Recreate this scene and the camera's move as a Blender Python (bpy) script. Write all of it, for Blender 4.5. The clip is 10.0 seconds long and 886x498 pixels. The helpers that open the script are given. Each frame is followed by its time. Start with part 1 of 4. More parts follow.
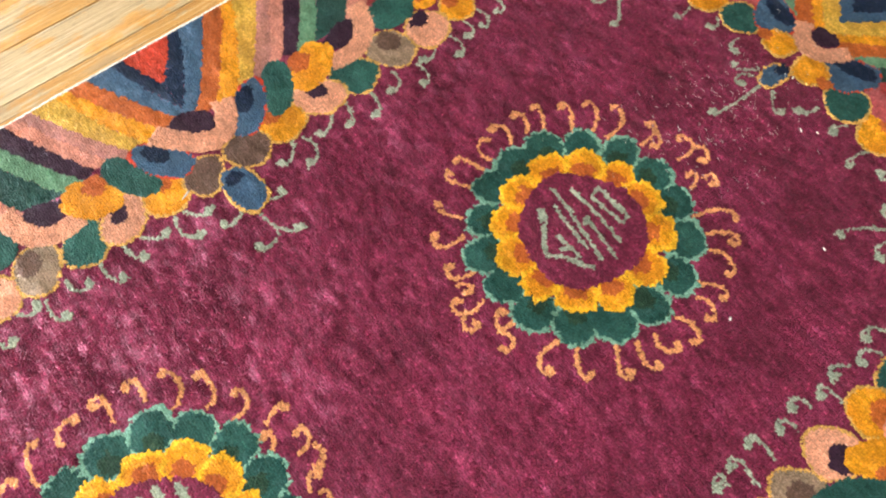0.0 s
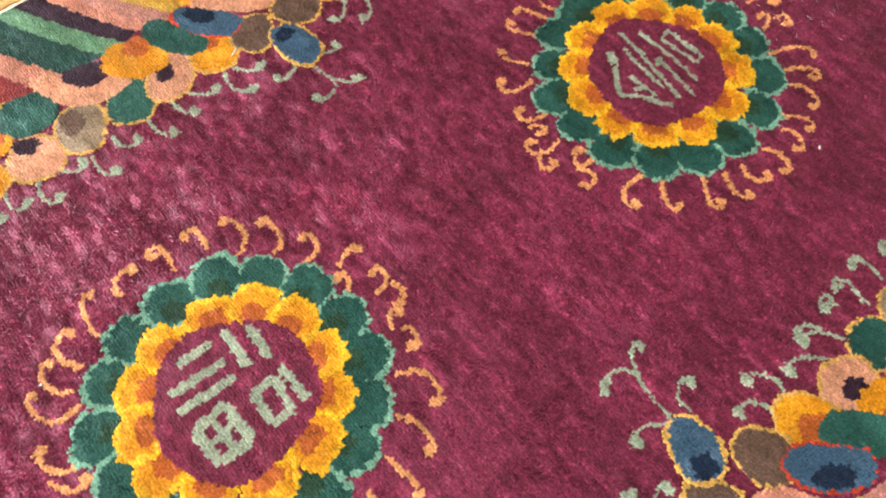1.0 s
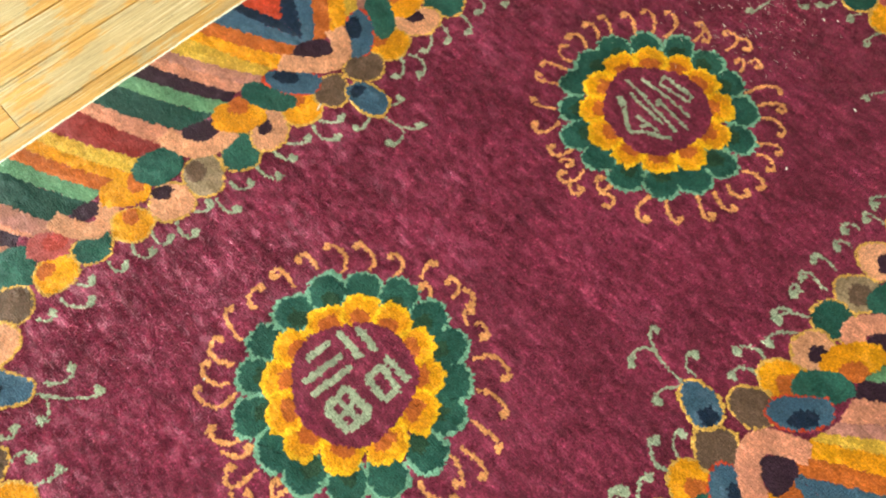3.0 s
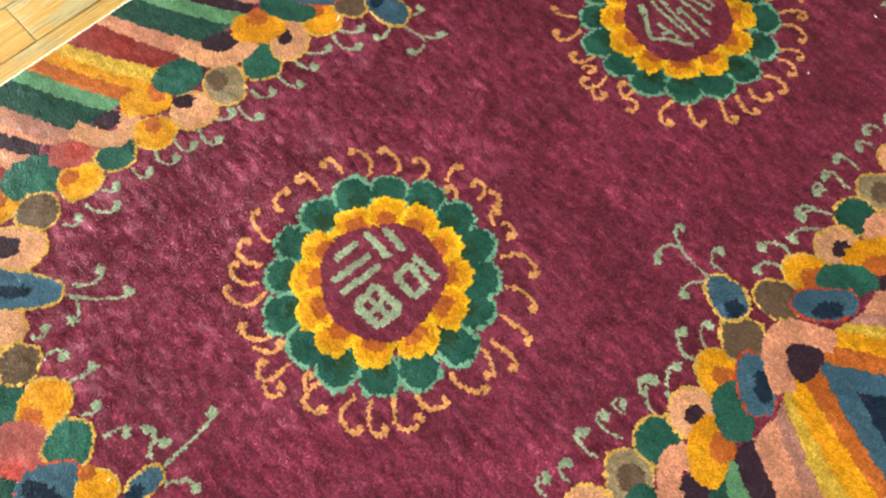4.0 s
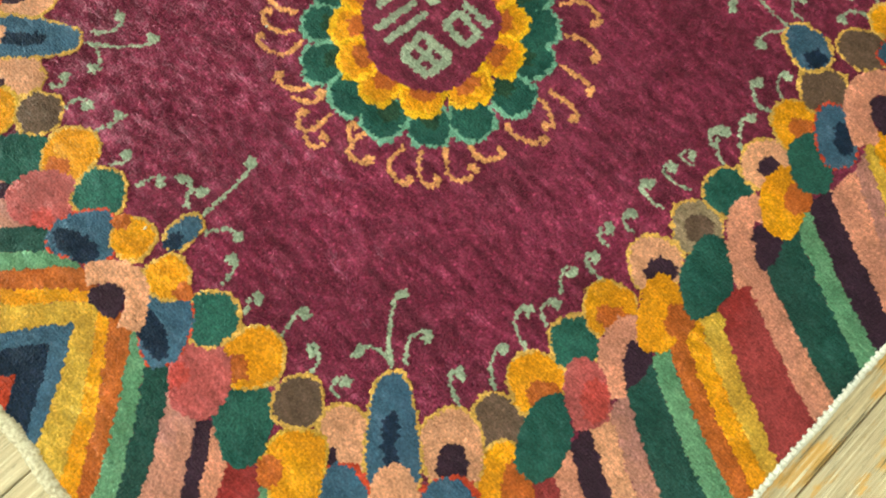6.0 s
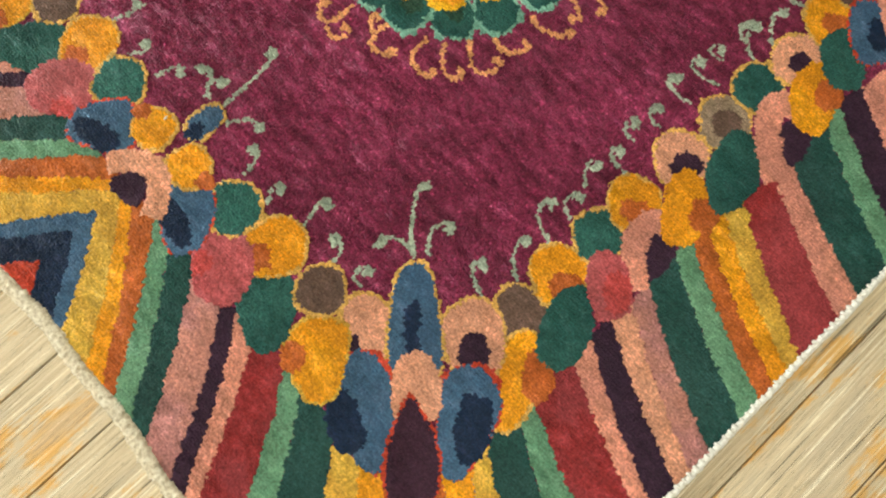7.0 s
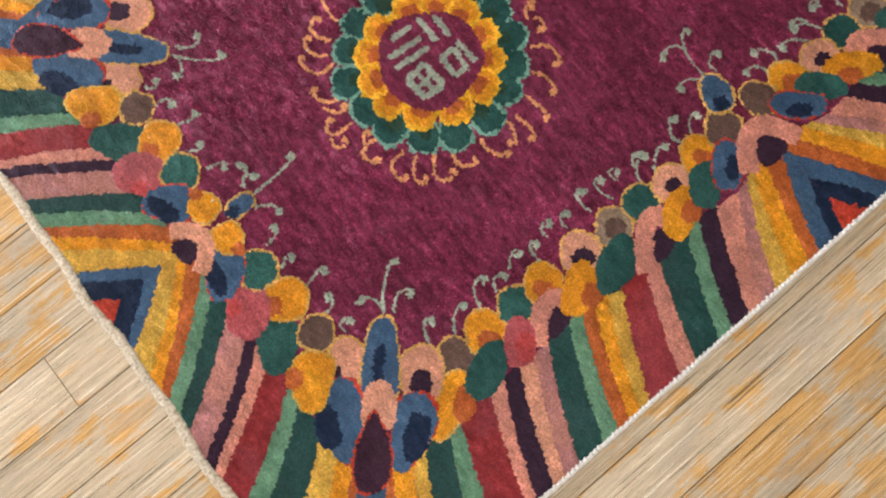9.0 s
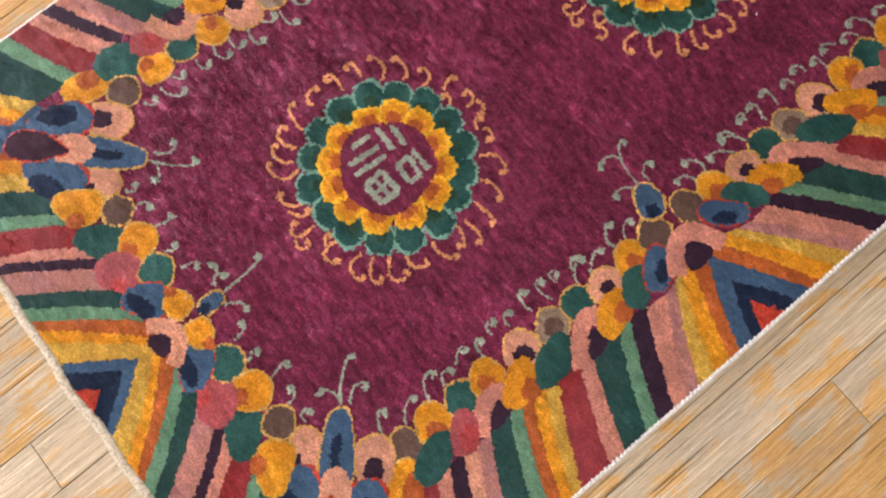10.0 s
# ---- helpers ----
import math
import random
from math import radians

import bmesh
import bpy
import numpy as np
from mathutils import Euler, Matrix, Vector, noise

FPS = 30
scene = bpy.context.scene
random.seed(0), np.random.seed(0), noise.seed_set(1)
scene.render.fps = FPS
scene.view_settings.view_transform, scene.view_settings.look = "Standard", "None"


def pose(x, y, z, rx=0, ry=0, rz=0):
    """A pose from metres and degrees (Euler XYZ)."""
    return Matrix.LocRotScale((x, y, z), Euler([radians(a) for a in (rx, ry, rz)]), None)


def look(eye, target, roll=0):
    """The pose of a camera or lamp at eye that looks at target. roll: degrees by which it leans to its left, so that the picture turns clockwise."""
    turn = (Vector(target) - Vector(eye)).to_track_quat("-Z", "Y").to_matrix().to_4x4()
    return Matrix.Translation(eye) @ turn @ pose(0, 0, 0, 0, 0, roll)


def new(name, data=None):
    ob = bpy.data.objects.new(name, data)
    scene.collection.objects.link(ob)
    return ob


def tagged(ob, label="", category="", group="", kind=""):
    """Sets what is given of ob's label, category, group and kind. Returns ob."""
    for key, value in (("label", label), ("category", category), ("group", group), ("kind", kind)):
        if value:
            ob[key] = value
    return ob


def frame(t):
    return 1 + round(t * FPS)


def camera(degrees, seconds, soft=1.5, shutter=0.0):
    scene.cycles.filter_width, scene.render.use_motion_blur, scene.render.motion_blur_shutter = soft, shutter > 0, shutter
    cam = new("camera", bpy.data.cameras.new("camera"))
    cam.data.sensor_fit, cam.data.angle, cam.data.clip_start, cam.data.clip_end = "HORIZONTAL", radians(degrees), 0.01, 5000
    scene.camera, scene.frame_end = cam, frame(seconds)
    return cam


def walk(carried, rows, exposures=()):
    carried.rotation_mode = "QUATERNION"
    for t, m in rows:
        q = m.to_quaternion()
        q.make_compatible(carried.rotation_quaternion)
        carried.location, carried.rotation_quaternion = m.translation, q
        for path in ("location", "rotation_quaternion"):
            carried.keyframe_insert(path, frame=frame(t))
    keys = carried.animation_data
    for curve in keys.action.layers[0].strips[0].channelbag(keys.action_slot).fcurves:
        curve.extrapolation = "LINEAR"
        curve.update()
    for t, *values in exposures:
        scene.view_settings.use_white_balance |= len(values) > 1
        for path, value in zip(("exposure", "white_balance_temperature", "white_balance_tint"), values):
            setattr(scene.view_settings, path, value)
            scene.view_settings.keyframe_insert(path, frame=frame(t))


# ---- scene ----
cam = camera(62.5, 10.0, soft=2.15)
PATH = [
    (0, (-0.137, -0.334, 1.235), (0.381, 0.354, -0.57), -2.0),
    (0.2, (-0.237, -0.397, 1.14), (0.302, 0.301, -0.656), -1.8),
    (0.5, (-0.303, -0.438, 1.023), (0.247, 0.25, -0.773), -1.6),
    (1, (-0.404, -0.415, 1.043), (0.163, 0.272, -0.747), -1.7),
    (1.5, (-0.437, -0.363, 1.174), (0.135, 0.322, -0.616), -2.2),
    (2, (-0.424, -0.351, 1.266), (0.162, 0.327, -0.522), -1.8),
    (2.2, (-0.436, -0.369, 1.306), (0.153, 0.31, -0.48), -2.1),
    (3.3, (-0.622, -0.406, 1.372), (-0.056, 0.213, -0.444), -1.7),
    (3.5, (-0.646, -0.419, 1.361), (-0.083, 0.191, -0.459), -1.6),
    (4, (-0.719, -0.45, 1.313), (-0.171, 0.133, -0.52), -1.3),
    (4.5, (-0.762, -0.473, 1.25), (-0.248, 0.071, -0.604), -1.3),
    (5, (-0.81, -0.483, 1.213), (-0.345, 0.012, -0.668), -1.4),
    (5.5, (-0.882, -0.51, 1.171), (-0.472, -0.071, -0.736), -1.5),
    (6, (-0.924, -0.528, 1.14), (-0.573, -0.143, -0.791), -1.8),
    (6.2, (-0.946, -0.529, 1.134), (-0.623, -0.174, -0.808), -1.8),
    (7.3, (-1.012, -0.614, 1.108), (-0.779, -0.311, -0.856), -5.3),
    (7.5, (-1.007, -0.633, 1.141), (-0.79, -0.339, -0.825), -6.0),
    (8, (-0.987, -0.629, 1.292), (-0.8, -0.358, -0.68), -6.8),
    (8.5, (-0.921, -0.609, 1.433), (-0.736, -0.331, -0.539), -7.1),
    (9, (-0.863, -0.592, 1.586), (-0.681, -0.299, -0.384), -8.2),
    (9.5, (-0.797, -0.559, 1.7), (-0.618, -0.257, -0.269), -9.2),
    (10, (-0.643, -0.516, 1.767), (-0.463, -0.218, -0.202), -8.6),
]
EXPOSURES = [(0.0, 0.38, 6000, 8), (0.5, 0.37, 5950, 7), (2.0, 0.30, 6600, -3), (4.0, 0.18, 6350, -15), (5.5, 0.06, 6300, -17), (6.2, -0.08, 6300, -18), (7.5, -0.34, 6100, 9), (8.5, -0.41, 5850, 12), (10.0, -0.27, 5950, 19)]
walk(cam, [(t, look(eye, target, roll)) for t, eye, target, roll in PATH], EXPOSURES)

# ---- light: daylight from an assumed wide window, and an added flat lamp on the ceiling, both unseen ----
world = bpy.data.worlds.new("sky")
scene.world = world
world.use_nodes = True
wn = world.node_tree.nodes
sky = wn.new("ShaderNodeTexSky")
sky.sky_type, sky.sun_disc = "NISHITA", False
sky.sun_elevation, sky.sun_rotation = radians(40), radians(200)
world.node_tree.links.new(sky.outputs["Color"], wn["Background"].inputs["Color"])
wn["Background"].inputs["Strength"].default_value = 0.1


def area_lamp(name, place, target, width, height, watts, colour):
    data = bpy.data.lights.new(name, "AREA")
    data.shape, data.size, data.size_y, data.energy, data.color = "RECTANGLE", width, height, watts, colour
    ob = new(name, data)
    ob.matrix_world = look(place, target)
    return ob


# no window is in view; this stands for light judged to come from there
area_lamp("window_daylight", (-2.75, 4.16, 1.48), (-0.9, 0.1, 0.1), 2.9, 1.75, 305, (1.0, 0.97, 0.92))
# fill added overhead to brighten the near floor and rug
area_lamp("ceiling_lamp", (-1.0, -1.25, 2.635), (-1.0, -1.25, 0.0), 1.1, 1.1, 38, (1.0, 0.93, 0.82))


# ---- materials ----
def material(name):
    m = bpy.data.materials.new(name)
    m.use_nodes = True
    n, l = m.node_tree.nodes, m.node_tree.links
    return m, n, l, n["Principled BSDF"]


def coords(n, l, scale, turn=0.0, kind="Object"):
    tc = n.new("ShaderNodeTexCoord")
    mp = n.new("ShaderNodeMapping")
    mp.inputs["Scale"].default_value = scale
    mp.inputs["Rotation"].default_value = (0, 0, radians(turn))
    l.new(tc.outputs[kind], mp.inputs["Vector"])
    return mp.outputs["Vector"]


def noise_tex(n, l, vec, scale, detail=3.0, rough=0.55):
    t = n.new("ShaderNodeTexNoise")
    t.inputs["Scale"].default_value, t.inputs["Detail"].default_value, t.inputs["Roughness"].default_value = scale, detail, rough
    l.new(vec, t.inputs["Vector"])
    return t.outputs["Fac"]


def ramp(n, l, fac, stops):
    r = n.new("ShaderNodeValToRGB")
    e = r.color_ramp.elements
    e[0].position, e[0].color = stops[0][0], (*stops[0][1], 1)
    e[1].position, e[1].color = stops[-1][0], (*stops[-1][1], 1)
    for p, c in stops[1:-1]:
        e.new(p).color = (*c, 1)
    l.new(fac, r.inputs["Fac"])
    return r.outputs["Color"]


def mix(n, l, fac, a, b, kind="MIX"):
    m = n.new("ShaderNodeMix")
    m.data_type, m.blend_type = "RGBA", kind
    for sock, v in ((m.inputs["Factor"], fac), (m.inputs["A"], a), (m.inputs["B"], b)):
        if isinstance(v, (int, float)):
            sock.default_value = v
        elif isinstance(v, tuple):
            sock.default_value = (*v, 1)
        else:
            l.new(v, sock)
    return m.outputs["Result"]


def bump(n, l, b, height, strength, distance):
    k = n.new("ShaderNodeBump")
    k.inputs["Strength"].default_value, k.inputs["Distance"].default_value = strength, distance
    l.new(height, k.inputs["Height"])
    l.new(k.outputs["Normal"], b.inputs["Normal"])


def grey(v):
    return (v, v, v)


def pile(name, dye, wear_sheen=0.35, sheen=0.25, patch=6.0, glint=0.4, second=None, nap_contrast=0.7):
    """Cut wool pile: tuft grain, paler worn tips, slow drift of the dye; sheen and shade of the brushed nap are painted
    into the colour.
    """
    m, n, l, b = material(name)
    fine = noise_tex(n, l, coords(n, l, (1, 0.7, 1), 8), 300, 2.0, 0.7)
    brush = noise_tex(n, l, coords(n, l, (1, 0.42, 1), 14), 74, 5.0, 0.66)
    slow = noise_tex(n, l, coords(n, l, (1, 0.8, 1), 8), patch, 4.0, 0.6)
    # pale is worn tips plus brushed-nap sheen painted into the colour
    deep, pale = tuple(v * (1 - 0.42 * wear_sheen) for v in dye), tuple(min(1.0, v * (1 + 0.55 * wear_sheen) + k * wear_sheen * min(1.0, 4 * max(dye))) for v, k in zip(dye, (0.095, 0.045, 0.062)))
    c = ramp(n, l, brush, [(0.36, deep), (0.48, dye), (0.66, pale)])
    if second:
        lots = noise_tex(n, l, coords(n, l, (1, 0.7, 1), 20), 11, 3.0, 0.6)
        c = mix(n, l, ramp(n, l, lots, [(0.44, grey(0.0)), (0.56, grey(0.75))]), c, second)
    tone = ramp(n, l, fine, [(0.32, grey(1 - 0.85 * wear_sheen)), (0.5, grey(1.0)), (0.68, grey(1 + 0.95 * wear_sheen))])
    c = mix(n, l, 1.0, c, tone, "MULTIPLY")
    # slow dye drift; on the field it also paints broad light and dark sheen
    tone3 = ramp(n, l, slow, [(0.35, grey(1 - 0.36 * wear_sheen)), (0.65, grey(1 + 0.40 * wear_sheen))])
    c = mix(n, l, 1.0, c, tone3, "MULTIPLY")
    # streaks of shade and shine on the leaning nap, put in as colour
    nap_light = noise_tex(n, l, coords(n, l, (1, 0.24, 1), 15), 62, 4.0, 0.6)
    c = mix(n, l, 1.0, c, ramp(n, l, nap_light, [(0.33, grey(1 - 0.62 * nap_contrast)), (0.43, grey(1 - 0.10 * nap_contrast)), (0.54, grey(1 + 0.04 * nap_contrast)), (0.70, grey(1 + 0.7 * nap_contrast))]), "MULTIPLY")
    info = n.new("ShaderNodeObjectInfo")
    tone4 = ramp(n, l, info.outputs["Random"], [(0.0, grey(0.92)), (1.0, grey(1.08))])
    c = mix(n, l, 1.0, c, tone4, "MULTIPLY")
    # a few tufts much brighter, as painted sparkle
    geo = n.new("ShaderNodeNewGeometry")
    tone5 = ramp(n, l, geo.outputs["Random Per Island"], [(0.0, grey(1 - 0.35 * wear_sheen)), (0.9, grey(1 + 0.12 * wear_sheen)), (1.0, grey(1 + glint * wear_sheen))])
    c = mix(n, l, 1.0, c, tone5, "MULTIPLY")
    l.new(c, b.inputs["Base Color"])
    top = max(dye)
    lustre = min(1.0, 0.2 + 5.5 * top)  # dark dyes swallow the lustre of the wool
    b.inputs["Roughness"].default_value = 0.47
    b.inputs["Specular IOR Level"].default_value = 1.0 * lustre
    b.inputs["Specular Tint"].default_value = (*[0.42 + lustre * (0.70 * v / top - 0.26) for v in dye], 1)
    b.inputs["Sheen Weight"].default_value = sheen * lustre
    b.inputs["Sheen Roughness"].default_value = 0.45
    b.inputs["Sheen Tint"].default_value = (*[min(1.0, 0.12 + 0.8 * v / top) for v in dye], 1)
    bump(n, l, b, mix(n, l, 0.45, fine, brush), 0.4, 0.003)
    return m


DYES = {
    "field": (0.142, 0.0150, 0.0490), "gold": (0.680, 0.305, 0.005), "straw": (0.600, 0.385, 0.055), "gold_rim": (0.570, 0.342, 0.085),
    "orange": (0.420, 0.109, 0.018), "moss": (0.020, 0.056, 0.036), "teal": (0.016, 0.076, 0.068), "teal_rim": (0.165, 0.350, 0.275), "green": (0.015, 0.062, 0.055),
    "mint": (0.105, 0.235, 0.143), "navy": (0.007, 0.019, 0.052), "blue": (0.044, 0.100, 0.180), "red": (0.462, 0.046, 0.018),
    "rose": (0.250, 0.022, 0.025), "crimson": (0.378, 0.050, 0.050), "rosepink": (0.353, 0.071, 0.080), "salmon": (0.555, 0.238, 0.170), "peach": (0.600, 0.290, 0.185),
    "mauve": (0.353, 0.160, 0.151), "purple": (0.034, 0.0145, 0.033), "plum": (0.046, 0.0165, 0.035), "brown": (0.118, 0.071, 0.055),
    "taupe": (0.290, 0.215, 0.150), "sage": (0.285, 0.345, 0.275), "yellow": (0.800, 0.440, 0.012), "curl": (0.66, 0.31, 0.13),
}
# a second dye lot that shows in patches, as in hand-dyed yarn
LOTS = {
    "rose": (0.23, 0.040, 0.050), "green": (0.020, 0.055, 0.052), "teal": (0.030, 0.105, 0.090), "salmon": (0.45, 0.19, 0.15), "peach": (0.60, 0.30, 0.20), "mauve": (0.44, 0.20, 0.15),
    "mint": (0.14, 0.27, 0.17), "blue": (0.034, 0.075, 0.145), "gold": (0.60, 0.235, 0.006), "orange": (0.36, 0.085, 0.016), "straw": (0.52, 0.29, 0.04), "rosepink": (0.33, 0.09, 0.10),
}
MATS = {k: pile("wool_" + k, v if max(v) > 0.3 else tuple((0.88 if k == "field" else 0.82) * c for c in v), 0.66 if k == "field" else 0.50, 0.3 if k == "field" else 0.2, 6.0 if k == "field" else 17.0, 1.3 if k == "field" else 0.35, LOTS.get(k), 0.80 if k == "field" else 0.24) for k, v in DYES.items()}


def cream_yarn():
    m, n, l, b = material("cream_yarn")
    f = noise_tex(n, l, coords(n, l, (1, 1, 1)), 160, 4.0, 0.7)
    l.new(ramp(n, l, f, [(0.36, (0.44, 0.37, 0.25)), (0.47, (0.66, 0.58, 0.43)), (0.60, (0.84, 0.78, 0.64))]), b.inputs["Base Color"])
    b.inputs["Roughness"].default_value = 0.9
    bump(n, l, b, f, 0.9, 0.004)
    return m


YARN = cream_yarn()


def white_cotton():
    m, n, l, b = material("white_cotton")
    f = noise_tex(n, l, coords(n, l, (1, 1, 1)), 220, 3.0, 0.6)
    l.new(ramp(n, l, f, [(0.35, (0.70, 0.68, 0.62)), (0.6, (0.88, 0.87, 0.83))]), b.inputs["Base Color"])
    b.inputs["Roughness"].default_value = 0.85
    bump(n, l, b, f, 0.7, 0.003)
    return m


COTTON = white_cotton()


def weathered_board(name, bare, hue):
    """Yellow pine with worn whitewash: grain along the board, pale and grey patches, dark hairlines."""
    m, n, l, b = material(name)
    info = n.new("ShaderNodeObjectInfo")
    tc = n.new("ShaderNodeTexCoord")
    shift = n.new("ShaderNodeVectorMath")
    shift.operation = "MULTIPLY_ADD"
    comb = n.new("ShaderNodeCombineXYZ")
    for k in ("X", "Y", "Z"):
        l.new(info.outputs["Random"], comb.inputs[k])
    l.new(comb.outputs["Vector"], shift.inputs[0])
    shift.inputs[1].default_value = (37.0, 91.0, 13.0)
    l.new(tc.outputs["Object"], shift.inputs[2])

    def stretched(sx, sy):
        mp = n.new("ShaderNodeMapping")
        mp.inputs["Scale"].default_value = (sx, sy, 1)
        l.new(shift.outputs["Vector"], mp.inputs["Vector"])
        return mp.outputs["Vector"]
    def sums(x, k, y):
        m_ = n.new("ShaderNodeMath")
        m_.operation = "MULTIPLY_ADD"
        l.new(x, m_.inputs[0])
        m_.inputs[1].default_value = k
        l.new(y, m_.inputs[2])
        return m_.outputs["Value"]

    def times(c, fac, stops):
        return mix(n, l, 1.0, c, ramp(n, l, fac, [(p, grey(v)) for p, v in stops]), "MULTIPLY")
    grain = noise_tex(n, l, stretched(0.030, 1), 520, 3.0, 0.7)
    fibre = noise_tex(n, l, stretched(0.016, 1), 210, 5.0, 0.7)
    rings = noise_tex(n, l, stretched(0.020, 1), 120, 2.0, 0.5)
    cracks = noise_tex(n, l, stretched(0.014, 1), 170, 2.0, 0.5)
    patch = noise_tex(n, l, stretched(0.42, 1), 15, 9.0, 0.66)
    stain = noise_tex(n, l, stretched(0.22, 1), 11, 6.0, 0.65)
    tint = noise_tex(n, l, stretched(0.5, 1), 4.5, 3.0, 0.5)
    speck = noise_tex(n, l, stretched(0.4, 1), 260, 2.0, 0.5)
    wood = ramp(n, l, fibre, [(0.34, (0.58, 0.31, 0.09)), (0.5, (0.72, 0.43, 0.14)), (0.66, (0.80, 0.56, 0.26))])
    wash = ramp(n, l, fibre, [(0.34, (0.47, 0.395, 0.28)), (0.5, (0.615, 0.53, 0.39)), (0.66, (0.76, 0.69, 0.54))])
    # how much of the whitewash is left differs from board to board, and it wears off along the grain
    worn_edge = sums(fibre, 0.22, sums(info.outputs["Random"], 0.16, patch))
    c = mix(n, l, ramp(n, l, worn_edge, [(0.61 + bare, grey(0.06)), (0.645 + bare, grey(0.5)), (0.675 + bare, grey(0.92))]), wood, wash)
    c = mix(n, l, ramp(n, l, stain, [(0.53 + bare, grey(0.0)), (0.62 + bare, grey(0.55))]), c, (0.48, 0.42, 0.33))
    c = mix(n, l, ramp(n, l, sums(grain, 0.4, fibre), [(0.80, grey(0.0)), (0.88, grey(0.8))]), c, (0.93, 0.89, 0.78))
    c = times(c, grain, [(0.34, 0.60), (0.44, 1.0), (0.60, 1.0), (0.68, 1.18)])
    c = times(c, rings, [(0.36, 1.0), (0.375, 0.76), (0.39, 1.0), (0.44, 1.0), (0.452, 0.84), (0.465, 1.0), (0.50, 1.0), (0.512, 0.74), (0.525, 1.0), (0.58, 1.0), (0.592, 0.82), (0.605, 1.0)])
    c = times(c, tint, [(0.35, 0.90), (0.65, 1.08)])
    c = times(c, speck, [(0.27, 0.70), (0.36, 1.0), (0.72, 1.0), (0.78, 1.2)])
    c = times(c, cracks, [(0.315, 0.34), (0.335, 1.0)])
    c = times(c, info.outputs["Random"], [(0.0, 0.90), (1.0, 1.08)])
    # tints the whole board; the far set is darkened here to curb its brightness
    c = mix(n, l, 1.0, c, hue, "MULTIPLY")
    l.new(c, b.inputs["Base Color"])
    b.inputs["Roughness"].default_value = 0.5
    b.inputs["Specular IOR Level"].default_value = 0.2
    bump(n, l, b, mix(n, l, 0.5, grain, fibre), 0.7, 0.0022)
    return m


# boards beyond the rug: less whitewash, colour darkened against strong window light
BOARD, DIMMED_BOARD = weathered_board("weathered_board", 0.012, (1.0, 0.99, 0.95)), weathered_board("yellowed_board", 0.07, (0.82, 0.75, 0.60))


def plain(name, colour, rough):
    m, n, l, b = material(name)
    f = noise_tex(n, l, coords(n, l, (1, 1, 1)), 14, 5.0)
    l.new(ramp(n, l, f, [(0.3, tuple(0.94 * v for v in colour)), (0.7, colour)]), b.inputs["Base Color"])
    b.inputs["Roughness"].default_value = rough
    bump(n, l, b, f, 0.1, 0.002)
    return m


PLASTER, JOINT, LINT = plain("wall_plaster", (0.72, 0.70, 0.66), 0.85), plain("joint_dirt", (0.10, 0.075, 0.05), 0.95), plain("white_lint", (0.85, 0.83, 0.78), 0.9)


# ---- mesh helpers ----
def mesh_object(name, verts, faces, mat, parent=None, label="", smooth=True):
    me = bpy.data.meshes.new(name)
    me.from_pydata(verts, [], faces)
    bm = bmesh.new()
    bm.from_mesh(me)
    bmesh.ops.recalc_face_normals(bm, faces=bm.faces)
    bm.to_mesh(me)
    bm.free()
    me.materials.append(mat)
    if smooth:
        me.polygons.foreach_set("use_smooth", [True] * len(me.polygons))
    ob = new(name, me)
    ob.parent = parent
    if label:
        tagged(ob, label=label)
    return ob


def box(name, x0, x1, y0, y1, z0, z1, mat, parent=None):
    v = [(x, y, z) for z in (z0, z1) for x, y in ((x0, y0), (x1, y0), (x1, y1), (x0, y1))]
    f = [(0, 1, 2, 3), (4, 5, 6, 7), (0, 1, 5, 4), (1, 2, 6, 5), (2, 3, 7, 6), (3, 0, 4, 7)]
    return mesh_object(name, v, f, mat, parent, smooth=False)


rng = np.random.default_rng(7)
BACK = 0.0095


PATCHES = []
SHADES = {
    "field": "brushed magenta", "gold": "golden yellow", "straw": "pale straw yellow", "gold_rim": "ochre yellow", "orange": "burnt orange", "teal": "deep teal green", "moss": "dark mossy green",
    "teal_rim": "pale teal", "green": "dark bottle green", "mint": "soft mint green", "navy": "dark navy blue", "blue": "muted denim blue", "red": "bright vermilion red",
    "rose": "dusky rose red", "crimson": "soft crimson red", "rosepink": "faded rose pink", "salmon": "salmon pink", "peach": "pale peach pink", "mauve": "faded mauve pink",
    "purple": "dark aubergine purple", "plum": "deep plum purple", "brown": "greyish brown", "taupe": "light taupe", "sage": "sage green", "yellow": "bright yellow", "curl": "amber orange",
}


def slab(name, outline, top, mat, parent, drop=0.0008, inset=0.002, label=""):
    """Notes a patch of the pile; weave() builds them all once it is known which patch owns which knot."""
    p = np.asarray(outline, float)
    area = 0.5 * np.sum(p[:, 0] * np.roll(p[:, 1], -1) - np.roll(p[:, 0], -1) * p[:, 1])
    top += 2e-6 * (len(PATCHES) % 7)
    if not label and name in ("petal", "stripe", "petal_heart", "petal_hook"):
        label = f"{SHADES[mat.name[5:]]} knotted wool {name.replace('_', ' ')}"
    PATCHES.append((name, p[::-1] if area < 0 else p, top, mat, parent, min(drop, 0.0008), inset, label))
    return len(PATCHES) - 1


